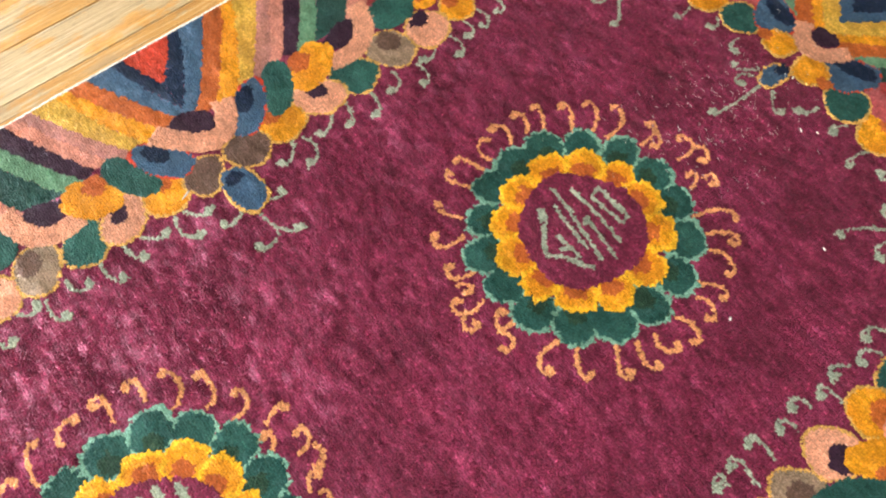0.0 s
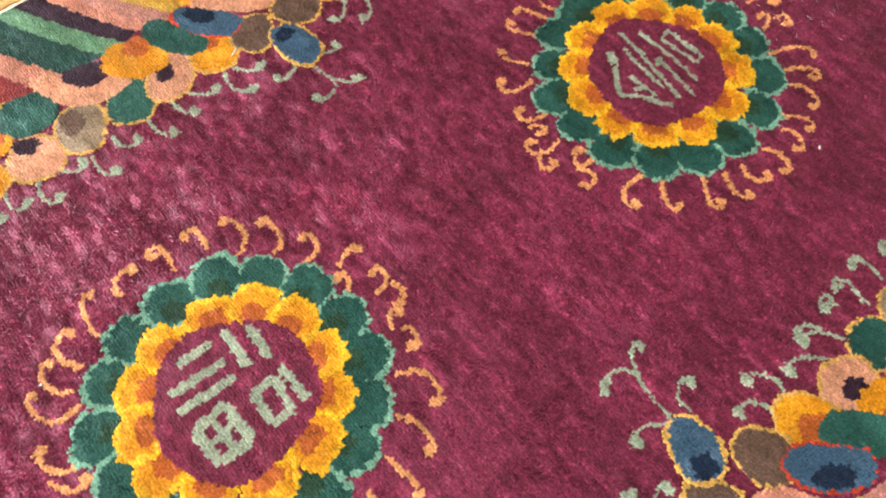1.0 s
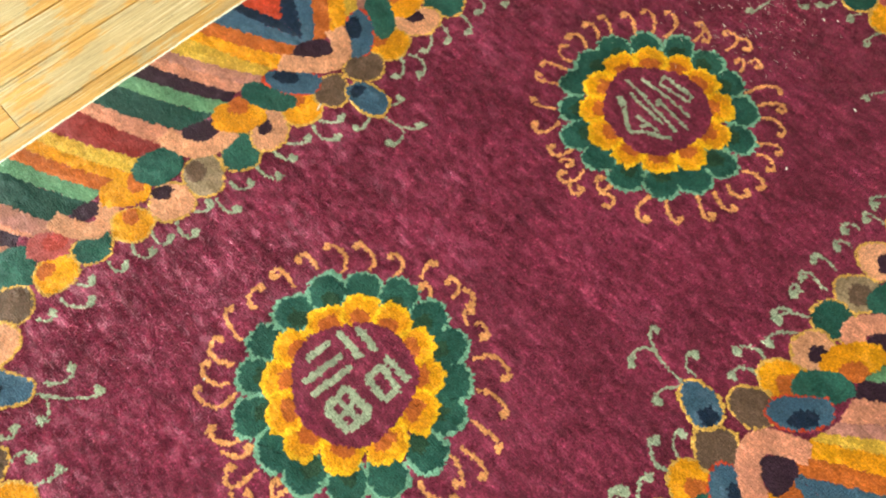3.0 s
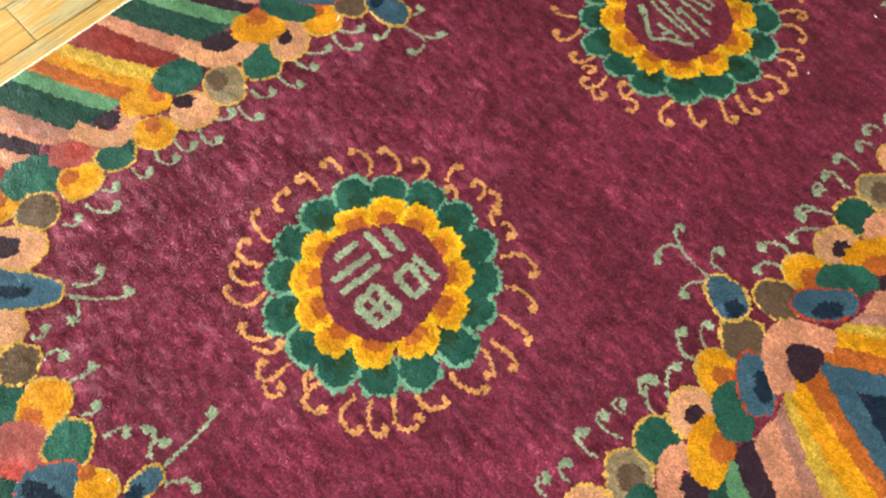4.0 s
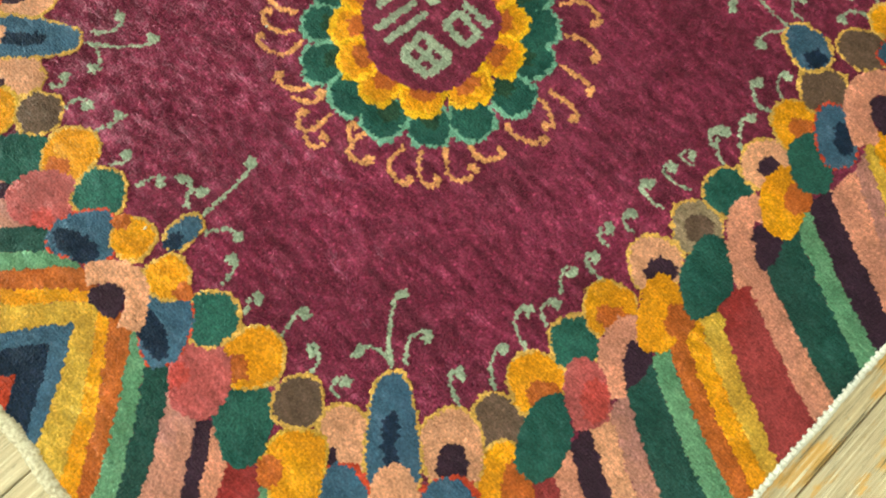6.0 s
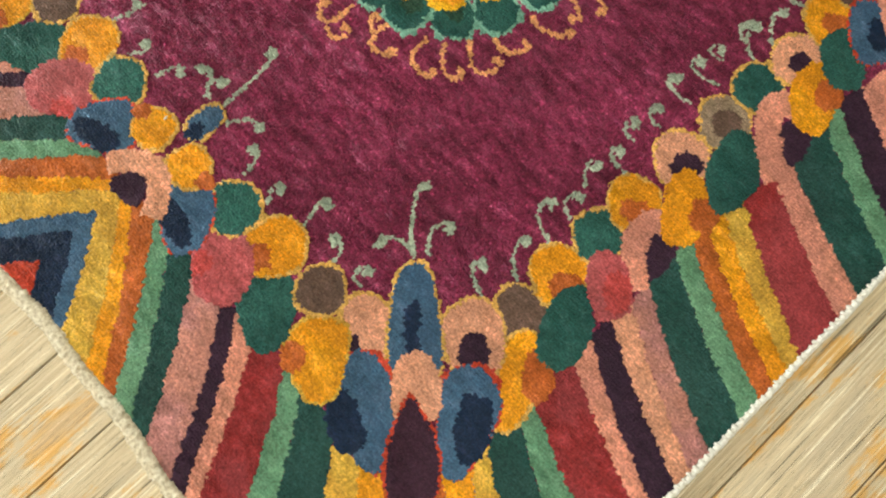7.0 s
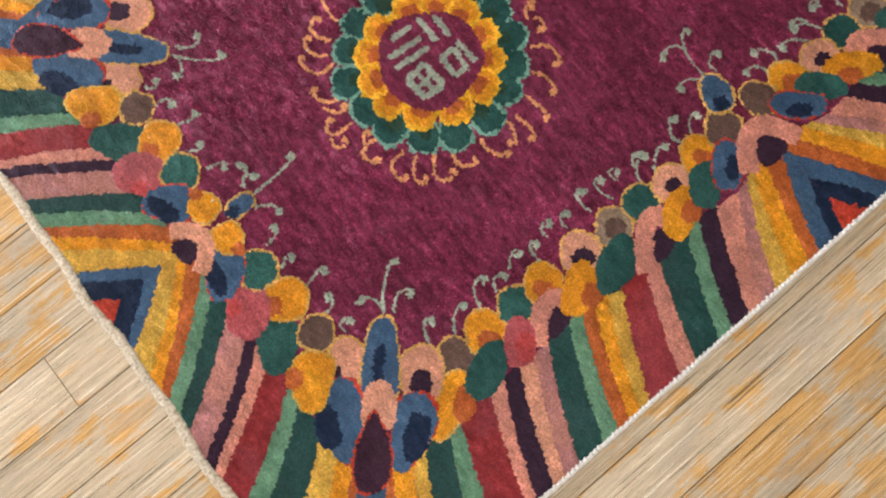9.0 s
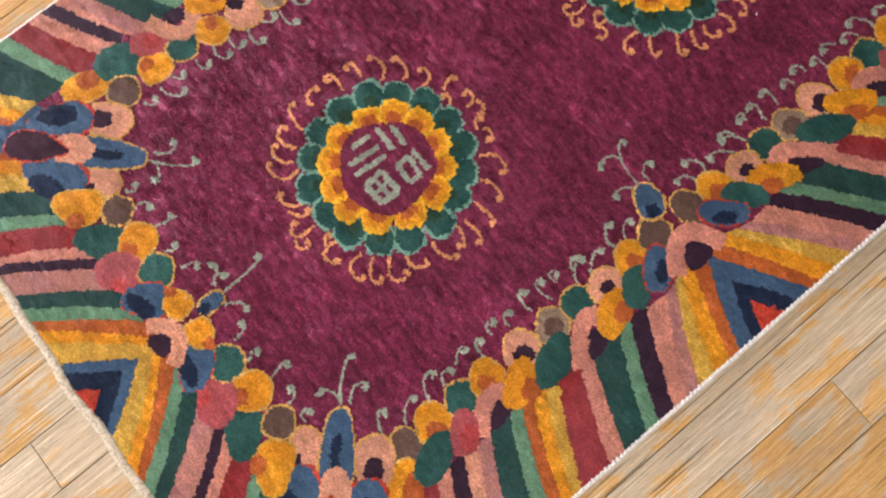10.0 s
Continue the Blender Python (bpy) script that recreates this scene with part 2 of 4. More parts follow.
def drift(shape, cells, seed):
    """A smooth random field on the knot grid, with cells (x, y) in knots."""
    r = np.random.default_rng(seed)
    nx, ny = int(shape[0] / cells[0]) + 3, int(shape[1] / cells[1]) + 3
    g = r.normal(0, 1, (nx, ny))
    x, y = np.arange(shape[0]) / cells[0], np.arange(shape[1]) / cells[1]
    i, j = x.astype(int), y.astype(int)
    fx, fy = (x - i)[:, None], (y - j)[None, :]
    fx, fy = fx * fx * (3 - 2 * fx), fy * fy * (3 - 2 * fy)
    rows = g[i] * (1 - fx) + g[i + 1] * fx
    return rows[:, j] * (1 - fy) + rows[:, j + 1] * fy


KNOT = 0.0046


def weave(hx, y_low, y_high):
    """Builds every patch as a low body with its own cut tufts on top."""
    xs, ys = np.arange(-hx + 0.002, hx, KNOT), np.arange(y_low + 0.002, y_high, KNOT)
    shape = (len(xs), len(ys))
    r = np.random.default_rng(21)
    kx = xs[:, None] + r.normal(0, 0.0008, shape)
    ky = ys[None, :] + r.normal(0, 0.0008, shape)
    owner = np.full(shape, -1)
    for k in sorted(range(len(PATCHES)), key=lambda q: PATCHES[q][2]):
        p = PATCHES[k][1]
        i0, i1 = np.searchsorted(xs, (p[:, 0].min() - 0.004, p[:, 0].max() + 0.004))
        j0, j1 = np.searchsorted(ys, (p[:, 1].min() - 0.004, p[:, 1].max() + 0.004))
        px, py = kx[i0:i1, j0:j1], ky[i0:i1, j0:j1]
        inside = np.zeros(px.shape, bool)
        for (ax, ay), (bx, by) in zip(p, np.roll(p, -1, 0)):
            if ay != by:
                inside ^= ((ay > py) != (by > py)) & (px < (bx - ax) * (py - ay) / (by - ay) + ax)
        owner[i0:i1, j0:j1][inside] = k
    # the nap leans across the rug, brushed unevenly
    lean_x = 0.0004 + 0.0010 * drift(shape, (16, 26), 1) + 0.0020 * drift(shape, (2.4, 4.5), 2) + 0.0010 * drift(shape, (1.4, 2.2), 6) + r.normal(0, 0.0005, shape)
    lean_y = -0.0006 + 0.0010 * drift(shape, (18, 30), 3) + 0.0020 * drift(shape, (2.4, 5), 4) + 0.0010 * drift(shape, (1.4, 2.2), 7) + r.normal(0, 0.0005, shape)
    tall = 0.0018 + 0.0005 * drift(shape, (2.2, 5), 5) + r.normal(0, 0.0003, shape)
    spin = r.uniform(0, np.pi / 2, shape)
    order = np.argsort(owner, axis=None, kind="stable")
    sorted_owner = owner.ravel()[order]
    fkx, fky, flx, fly, ft, fs = (v.ravel()[order] for v in (kx, ky, lean_x, lean_y, tall, spin))
    built = []
    for k, (name, p, top, mat, parent, drop, inset, label) in enumerate(PATCHES):
        d = np.roll(p, -2, 0) - np.roll(p, 2, 0)
        d /= np.linalg.norm(d, axis=1)[:, None] + 1e-9
        inner = p + inset * np.stack([-d[:, 1], d[:, 0]], 1)
        n_ = len(p)
        ring = np.arange(n_)
        verts = [np.c_[p, np.full(n_, BACK)], np.c_[p, np.full(n_, top - drop - 0.0008)], np.c_[inner, np.full(n_, top - 0.0008)]]
        loops, sizes = [2 * n_ + ring], [n_]
        for q in (0, 1):
            loops.append(np.stack([q * n_ + ring, q * n_ + np.roll(ring, -1), (q + 1) * n_ + np.roll(ring, -1), (q + 1) * n_ + ring], 1).ravel())
            sizes += [4] * n_
        a, b = np.searchsorted(sorted_owner, (k, k + 1))
        m = b - a
        if m:
            x, y, lx, ly, h, sp = (v[a:b] for v in (fkx, fky, flx, fly, ft, fs))
            if name != "field":  # the clipped border stands more even than the ground
                lx, ly = 0.5 * lx, 0.5 * ly
            else:
                lx, ly, h = 1.2 * lx, 1.2 * ly, 1.1 * h
            base = []
            for c in range(4):
                base.append(np.c_[x + 0.0034 * np.cos(sp + c * np.pi / 2), y + 0.0034 * np.sin(sp + c * np.pi / 2), np.full(m, top - 0.0011)])
            tip = np.c_[x + lx, y + ly, top + h]
            verts.append(np.stack([*base, tip], 1).reshape(-1, 3))
            first = 3 * n_ + 5 * np.arange(m)
            tri = np.stack([np.stack([first + c, first + (c + 1) % 4, first + 4], 1) for c in range(4)], 1)
            loops.append(tri.ravel())
            sizes += [3] * (4 * m)
        verts, loops = np.vstack(verts), np.concatenate(loops)
        me = bpy.data.meshes.new(name)
        me.vertices.add(len(verts))
        me.vertices.foreach_set("co", verts.ravel())
        me.loops.add(len(loops))
        me.loops.foreach_set("vertex_index", loops)
        me.polygons.add(len(sizes))
        me.polygons.foreach_set("loop_start", np.r_[0, np.cumsum(sizes)[:-1]])
        me.polygons.foreach_set("use_smooth", [True] * len(sizes))
        me.update(calc_edges=True)
        me.materials.append(mat)
        ob = new(name, me)
        ob.parent = built[parent] if isinstance(parent, int) else parent
        built.append(ob)
        if label:
            tagged(ob, label=label)


def ragged(points, size=0.0016, step=0.005, closed=True):
    """Resample an outline at knot spacing and shake it a little, as knotted edges are."""
    p = np.asarray(points, float)
    if closed:
        p = np.vstack([p, p[:1]])
    seg = np.linalg.norm(np.diff(p, axis=0), axis=1)
    s = np.r_[0, np.cumsum(seg)]
    count = max(4, int(s[-1] / step))
    at = np.linspace(0, s[-1], count + 1)
    q = np.stack([np.interp(at, s, p[:, i]) for i in (0, 1)], 1)
    q = q[:-1] if closed else q
    shake = rng.normal(0, size, q.shape)
    if not closed:
        shake[0] = shake[-1] = 0
    return q + np.clip(shake, -2.2 * size, 2.2 * size)


def oval(x, y, length, width, turn, power=2.35, grow=0.0, taper=0.0):
    a = np.linspace(0, 2 * np.pi, 72, endpoint=False)
    power -= 0.9 * max(0.0, abs(taper) - 0.42)
    u = np.sign(np.cos(a)) * np.abs(np.cos(a)) ** (2 / power) * (length / 2 + grow)
    v = np.sign(np.sin(a)) * np.abs(np.sin(a)) ** (2 / power) * (width / 2 + grow)
    v *= 1 - taper * u / (length / 2 + 1e-6)
    seed = abs(math.sin(12.9 * x + 78.2 * y + 3.1 * turn)) * 6.28
    wob = 1 + 0.035 * np.sin(3 * a + seed) + 0.025 * np.sin(5 * a + 2.3 * seed)
    u, v = u * wob, v * wob
    c, s = math.cos(radians(turn)), math.sin(radians(turn))
    return np.stack([x + c * u - s * v, y + s * u + c * v], 1)


def ribbon(points, widths):
    """The outline of a band that follows a line."""
    p, w = np.asarray(points, float), np.asarray(widths, float)
    d = np.gradient(p, axis=0)
    d /= np.linalg.norm(d, axis=1)[:, None] + 1e-9
    nrm = np.stack([-d[:, 1], d[:, 0]], 1) * w[:, None] / 2
    return np.vstack([p + nrm, (p - nrm)[::-1]])


def bent(a, b, c, count=14):
    """A curve from a past b to c."""
    a, b, c = (np.asarray(v, float) for v in (a, b, c))
    k = 2 * b - 0.5 * (a + c)
    k = b + 0.6 * (k - b)
    t = np.linspace(0, 1, count)[:, None]
    return (1 - t) ** 2 * a + 2 * t * (1 - t) * k + t ** 2 * c


# ---- the room ----
X0, X1, Y0, Y1, HIGH = -4.6, 3.6, -3.2, 4.2, 2.7
floor = tagged(new("floor"), "weathered whitewashed pine board floor", "floor", kind="structure")
box("subfloor", X0, X1, Y0, Y1, -0.06, -0.022, JOINT, floor)


def wall(name, x0, x1, y0, y1):
    return tagged(box(name, x0, x1, y0, y1, -0.06, HIGH, PLASTER), "plain off-white plastered room wall", "wall", kind="structure")


wall("wall_west", X0 - 0.12, X0, Y0 - 0.12, Y1 + 0.12)
wall("wall_south", X0, X1, Y0 - 0.12, Y0)
wall("wall_east", X1, X1 + 0.12, Y0 - 0.12, Y1 + 0.12)
north = tagged(new("wall_north"), "plain off-white plastered wall with an assumed wide window", "wall", kind="structure")
WX0, WX1, WZ0, WZ1 = -4.3, -1.2, 0.5, 2.45
WM = (WX0 + WX1) / 2
for x0, x1, z0, z1 in ((X0, WX0, -0.06, HIGH), (WX1, X1, -0.06, HIGH), (WX0, WX1, -0.06, WZ0), (WX0, WX1, WZ1, HIGH)):
    box("wall_section", x0, x1, Y1, Y1 + 0.12, z0, z1, PLASTER, north)
PAINT, GLASS = plain("white_paint", (0.8, 0.79, 0.76), 0.4), material("window_glass")
GLASS[3].inputs["Transmission Weight"].default_value, GLASS[3].inputs["Roughness"].default_value = 1.0, 0.0
# assumed window, never in view, built around the daylight lamp
window = tagged(new("window_1"), "assumed white painted two-light window, out of view, in the plastered wall", "window", kind="structure")
for x0, x1, z0, z1 in ((WX0, WX1, WZ0, WZ0 + 0.05), (WX0, WX1, WZ1 - 0.05, WZ1), (WX0, WX0 + 0.05, WZ0 + 0.05, WZ1 - 0.05), (WX1 - 0.05, WX1, WZ0 + 0.05, WZ1 - 0.05), (WM - 0.025, WM + 0.025, WZ0 + 0.05, WZ1 - 0.05)):
    box("window_frame", x0, x1, Y1 + 0.04, Y1 + 0.09, z0, z1, PAINT, window)
for x0, x1 in ((WX0 + 0.05, WM - 0.025), (WM + 0.025, WX1 - 0.05)):
    box("pane", x0, x1, Y1 + 0.062, Y1 + 0.068, WZ0 + 0.05, WZ1 - 0.05, GLASS[0], window).visible_shadow = False
box("window_sill", WX0 - 0.05, WX1 + 0.05, Y1 - 0.06, Y1 + 0.03, WZ0 - 0.035, WZ0 - 0.004, PAINT, window)
# fixture added to house the overhead fill; it is never in view
ceiling_light = tagged(new("ceiling_light"), "added unseen square white flush ceiling light with a frosted diffuser", "ceiling light")
box("frame", -1.6, -0.4, -1.85, -0.65, 2.655, HIGH - 0.002, PAINT, ceiling_light)
box("diffuser", -1.57, -0.43, -1.82, -0.68, 2.645, 2.654, PLASTER, ceiling_light)
tagged(box("ceiling", X0 - 0.12, X1 + 0.12, Y0 - 0.12, Y1 + 0.12, HIGH, HIGH + 0.1, PLASTER), "plain off-white ceiling", "ceiling", kind="structure")

# ---- the rug ----
rug = tagged(new("rug"), "magenta wool rug with flower medallions and rainbow striped border", "rug")
HX, HY = 1.374, 0.886
QUARTERS = [(1, 1), (-1, 1), (1, -1), (-1, -1)]


def put(q, pts):
    """Design coordinates of one quarter to the rug, with the small unevenness of hand weaving."""
    p = np.array(pts, float)
    sx, sy = q
    deep = np.clip((np.abs(p[:, 1]) - 0.6) / 0.286, 0, 1)
    if sy < 0:  # the middle of the short side sits a little off the long axis
        side = np.clip((np.abs(p[:, 0]) - 0.85) / 0.1, 0, 1) * np.clip(1 - np.abs(p[:, 1]) / 0.6, 0, 1)
        p[:, 1] = -1.03 * p[:, 1] + 0.026 * side
    p[:, 0] *= sx
    if sx < 0:  # this half of each long side was woven a little wider
        fade = np.clip((1.15 - p[:, 0]) / 0.6, 0, 1) * np.clip(p[:, 0] / 0.03, 0, 1)
        wide = 0.08 * np.minimum(p[:, 0], 0.5)
        p[:, 0] += fade * (wide + 0.028 * deep if sy < 0 else deep * (0.7 * wide + 0.024) - 0.020 * (1 - deep))
    p[:, 0] += np.sign(p[:, 0]) * np.clip((np.abs(p[:, 0]) - 1.2) / 0.174, 0, 1) * sway(p[:, 1])
    return p


def sway(y):
    """How far the short edge bows out along its length."""
    return 0.004 - 0.016 * np.clip(y + 0.15, -0.6, 0.5) + 0.004 * np.sin(13.0 * y + 0.6) + 0.0025 * np.sin(29.0 * y)


field_outline = [(-HX + 0.10, -HY + 0.1), (HX - 0.10, -HY + 0.1), (HX - 0.10, HY * 1.03 - 0.1), (-HX + 0.10, HY * 1.03 - 0.1)]
box("backing", -HX - 0.004, HX + 0.004, -HY - 0.004, HY * 1.03 + 0.004, 0.0008, BACK, YARN, rug)
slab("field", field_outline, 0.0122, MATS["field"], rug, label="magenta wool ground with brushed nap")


def fan(q, axis, rows):
    """Stripes side by side: each row gives a dye and the line where its stripe begins."""
    lines = []
    for dye, x0, y0, x1, y1 in rows:
        a, b = np.array((x0, y0)), np.array((x1, y1))
        d = b - a
        n_ = np.array((-d[1], d[0]))
        t = np.linspace(0, 1, 12)[:, None]
        line = a + t * d + np.sin(np.pi * t) * 0.02 * n_ * (1 if axis == "x" else -1)
        r = ragged(line, 0.0018, 0.006, closed=False)
        if axis == "x":
            r[-1] = (-HX, y1)
        lines.append((dye, r))
    for (dye, a), (_, b) in zip(lines, lines[1:]):
        slab("stripe", put(q, np.vstack([a, b[::-1]])), 0.0126, MATS[dye], rug, drop=0.0016, inset=0.002)


LAYER = [0]


def layer():
    """Each patch of the border lies a hair above the one before it."""
    LAYER[0] += 1
    return 0.0128 + 0.00002 * LAYER[0]


LAST = [rug]


def lobe(q, dye, x, y, length, width, turn, rim="", taper=0.0, power=2.35):
    """A border petal, with a thin outline of another dye where it has one."""
    taper *= 1.2
    z_rim, z = layer(), layer()
    LAST[0] = slab("petal", put(q, ragged(oval(x, y, length, width, turn, power, grow=-0.0022 if rim else 0.0, taper=taper))), z, MATS[dye], rug)
    if rim:
        grow, shift = (0.0008, 0.0024) if rim == "red" else (0.0022, 0.0)
        dx, dy = shift * math.cos(radians(turn)), shift * math.sin(radians(turn))
        slab("petal_rim", put(q, ragged(oval(x + dx, y + dy, length, width, turn, power, grow=grow, taper=taper), 0.0014)), z_rim, MATS[rim], LAST[0])


def core(q, dye, x, y, length, width, turn):
    slab("petal_heart", put(q, ragged(oval(x, y, length, width, turn), 0.002)), layer(), MATS[dye], LAST[0])


def hooked(line, radius, sweep):
    """The line with its end rolled up, turning on as it already turns."""
    d0, d1 = line[1] - line[0], line[-1] - line[-2]
    side = 1.0 if d0[0] * d1[1] - d0[1] * d1[0] >= 0 else -1.0
    d = d1 / (np.linalg.norm(d1) + 1e-9)
    centre = line[-1] + side * radius * np.array((-d[1], d[0]))
    start = math.atan2(*(line[-1] - centre)[::-1])
    a = start + side * np.linspace(0.2, 1, 7) * radians(sweep)
    shrink = np.linspace(1.0, 0.55, 7)
    return np.vstack([line, centre + radius * np.stack([np.cos(a) * shrink, np.sin(a) * shrink], 1)])


def sprig(q, x0, y0, x1, y1, x2, y2, dye="sage", wide=0.0066, bud=0.0122, owner=None, roll=0):
    owner = rug if owner is None else owner
    line = bent((x0, y0), (x1, y1), (x2, y2))
    stem = slab("curl" if dye == "curl" else "sprig", put(q, ragged(ribbon(line, np.full(len(line), wide)), 0.0012, 0.004)), 0.0124, MATS[dye], owner)
    if roll:
        hook_line = hooked(line, 0.0085, roll)[-8:]
        outline = ragged(ribbon(hook_line, np.linspace(wide, 1.5 * wide, 8)), 0.0010, 0.004)
        tip = hook_line[-2]
        slab("bud", put(q, ragged(oval(tip[0], tip[1], 0.017, 0.013, rng.uniform(0, 180)), 0.0016, 0.004)), 0.0126, MATS[dye], owner)
    else:
        hook_line = hooked(line, 0.0070, 170)[-8:]
        outline = ragged(ribbon(hook_line, np.linspace(1.1 * wide, 1.9 * wide, 8)), 0.0012, 0.004)
        tip = hook_line[-3]
        slab("bud", put(q, ragged(oval(tip[0], tip[1], 1.75 * bud, 1.35 * bud, rng.uniform(0, 180)), 0.002, 0.004)), 0.0126, MATS[dye], stem if owner is rug else owner)
    slab("bud", put(q, outline), 0.0125, MATS[dye], stem if owner is rug else owner)


def hook(q, a, b, c, wide, dye="peach"):
    """An arched band that rises from a stripe, bends over at b and comes down again."""
    a, b, c = (np.asarray(v) for v in (a, b, c))
    mid = b + 0.9 * (b - 0.5 * (a + c))
    t = np.linspace(0, 1, 18)[:, None]
    line = (1 - t) ** 2 * a + 2 * t * (1 - t) * mid + t ** 2 * c
    slab("petal_hook", put(q, ragged(ribbon(line, np.full(len(line), wide)))), layer(), MATS[dye], rug)


def short_half(q):
    # stripes along the short side, from its middle to the corner
    slab("stripe", put(q, [(-1.08, -0.56), (-1.374, -0.70), (-1.374, -0.886), (-1.15, -0.886), (-1.02, -0.64)]), 0.0124, MATS["blue"], rug)
    fan(q, "x", (
        ("red", -1.374, 0.013, -1.374, 0.013),
        ("navy", -1.325, 0.013, -1.374, -0.026),
        ("blue", -1.262, 0.013, -1.374, -0.075),
        ("straw", -1.216, 0.013, -1.374, -0.102),
        ("gold", -1.168, 0.013, -1.374, -0.166),
        ("orange", -1.153, 0.000, -1.374, -0.205),
        ("mint", -1.152, -0.053, -1.374, -0.233),
        ("green", -1.155, -0.095, -1.374, -0.273),
        ("mauve", -1.152, -0.154, -1.374, -0.312),
        ("purple", -1.160, -0.228, -1.374, -0.380),
        ("salmon", -1.155, -0.257, -1.374, -0.411),
        ("rose", -1.140, -0.288, -1.374, -0.435),
        ("mint", -1.156, -0.369, -1.374, -0.510),
        ("green", -1.148, -0.401, -1.374, -0.561),
        ("straw", -1.162, -0.487, -1.374, -0.652),
        ("gold", -1.156, -0.537, -1.374, -0.721),
        ("orange", -1.144, -0.576, -1.374, -0.773),
        ("blue", -1.161, -0.617, -1.374, -0.805),
        ("end", -1.148, -0.640, -1.374, -0.886),
    ))
    # corner motif
    lobe(q, "peach", -1.035, -0.420, 0.124, 0.084, 55, rim="gold_rim")
    core(q, "purple", -1.070, -0.417, 0.042, 0.036, 51)
    lobe(q, "peach", -0.924, -0.534, 0.120, 0.097, 54, rim="gold_rim")
    core(q, "purple", -0.939, -0.550, 0.059, 0.049, 44)
    lobe(q, "blue", -0.976, -0.460, 0.192, 0.082, 48, rim="gold_rim", taper=0.10, power=2.7)
    core(q, "navy", -0.983, -0.463, 0.090, 0.027, 47)
    lobe(q, "blue", -1.118, -0.505, 0.182, 0.094, 59, rim="red", taper=-0.36)
    core(q, "navy", -1.147, -0.493, 0.099, 0.053, 65)
    lobe(q, "blue", -1.023, -0.616, 0.172, 0.088, 33, rim="red", taper=-0.36)
    core(q, "navy", -1.016, -0.629, 0.104, 0.056, 35)
    lobe(q, "peach", -1.039, -0.530, 0.109, 0.079, 46)
    lobe(q, "plum", -1.109, -0.597, 0.172, 0.082, 47, rim="red", taper=0.26, power=1.8)
    # lobes beside the corner, short side
    lobe(q, "gold", -1.116, -0.399, 0.130, 0.091, 49, rim="straw", taper=-0.25)
    core(q, "orange", -1.141, -0.369, 0.048, 0.041, 49)
    lobe(q, "teal", -1.123, -0.287, 0.135, 0.091, 53, taper=-0.25)
    lobe(q, "brown", -1.043, -0.323, 0.079, 0.080, -42, rim="gold_rim")
    lobe(q, "gold", -1.051, -0.223, 0.093, 0.103, 69, rim="gold_rim")
    core(q, "orange", -1.078, -0.220, 0.043, 0.036, 69)
    lobe(q, "rosepink", -1.130, -0.193, 0.122, 0.097, 48, taper=-0.15)
    core(q, "crimson", -1.149, -0.164, 0.040, 0.034, 48)
    lobe(q, "teal", -1.056, -0.133, 0.087, 0.089, -43, rim="gold_rim")
    lobe(q, "blue", -1.122, -0.093, 0.120, 0.090, 49, rim="red", taper=-0.2)
    lobe(q, "navy", -1.139, -0.090, 0.089, 0.041, 76, taper=-0.2)
    # middle of the short side
    lobe(q, "gold", -1.065, -0.032, 0.074, 0.070, 86, rim="gold_rim")
    core(q, "orange", -1.061, -0.069, 0.033, 0.028, 86)
    # sprigs along the short side and at the corner
    sprig(q, -0.995, -0.360, -0.996, -0.341, -0.974, -0.340)
    sprig(q, -1.005, -0.301, -0.985, -0.302, -0.971, -0.286)
    sprig(q, -1.001, -0.230, -0.976, -0.222, -0.952, -0.218)
    sprig(q, -1.016, -0.166, -1.002, -0.153, -0.989, -0.149)
    sprig(q, -1.009, -0.100, -0.987, -0.098, -0.971, -0.090)
    sprig(q, -0.976, -0.015, -0.953, -0.027, -0.936, -0.051)
    sprig(q, -0.904, -0.376, -0.900, -0.351, -0.917, -0.326)
    sprig(q, -0.888, -0.396, -0.857, -0.368, -0.831, -0.378)
    # long stems that stand on the middle lines
    sprig(q, -0.908, -0.384, -0.870, -0.338, -0.824, -0.306)


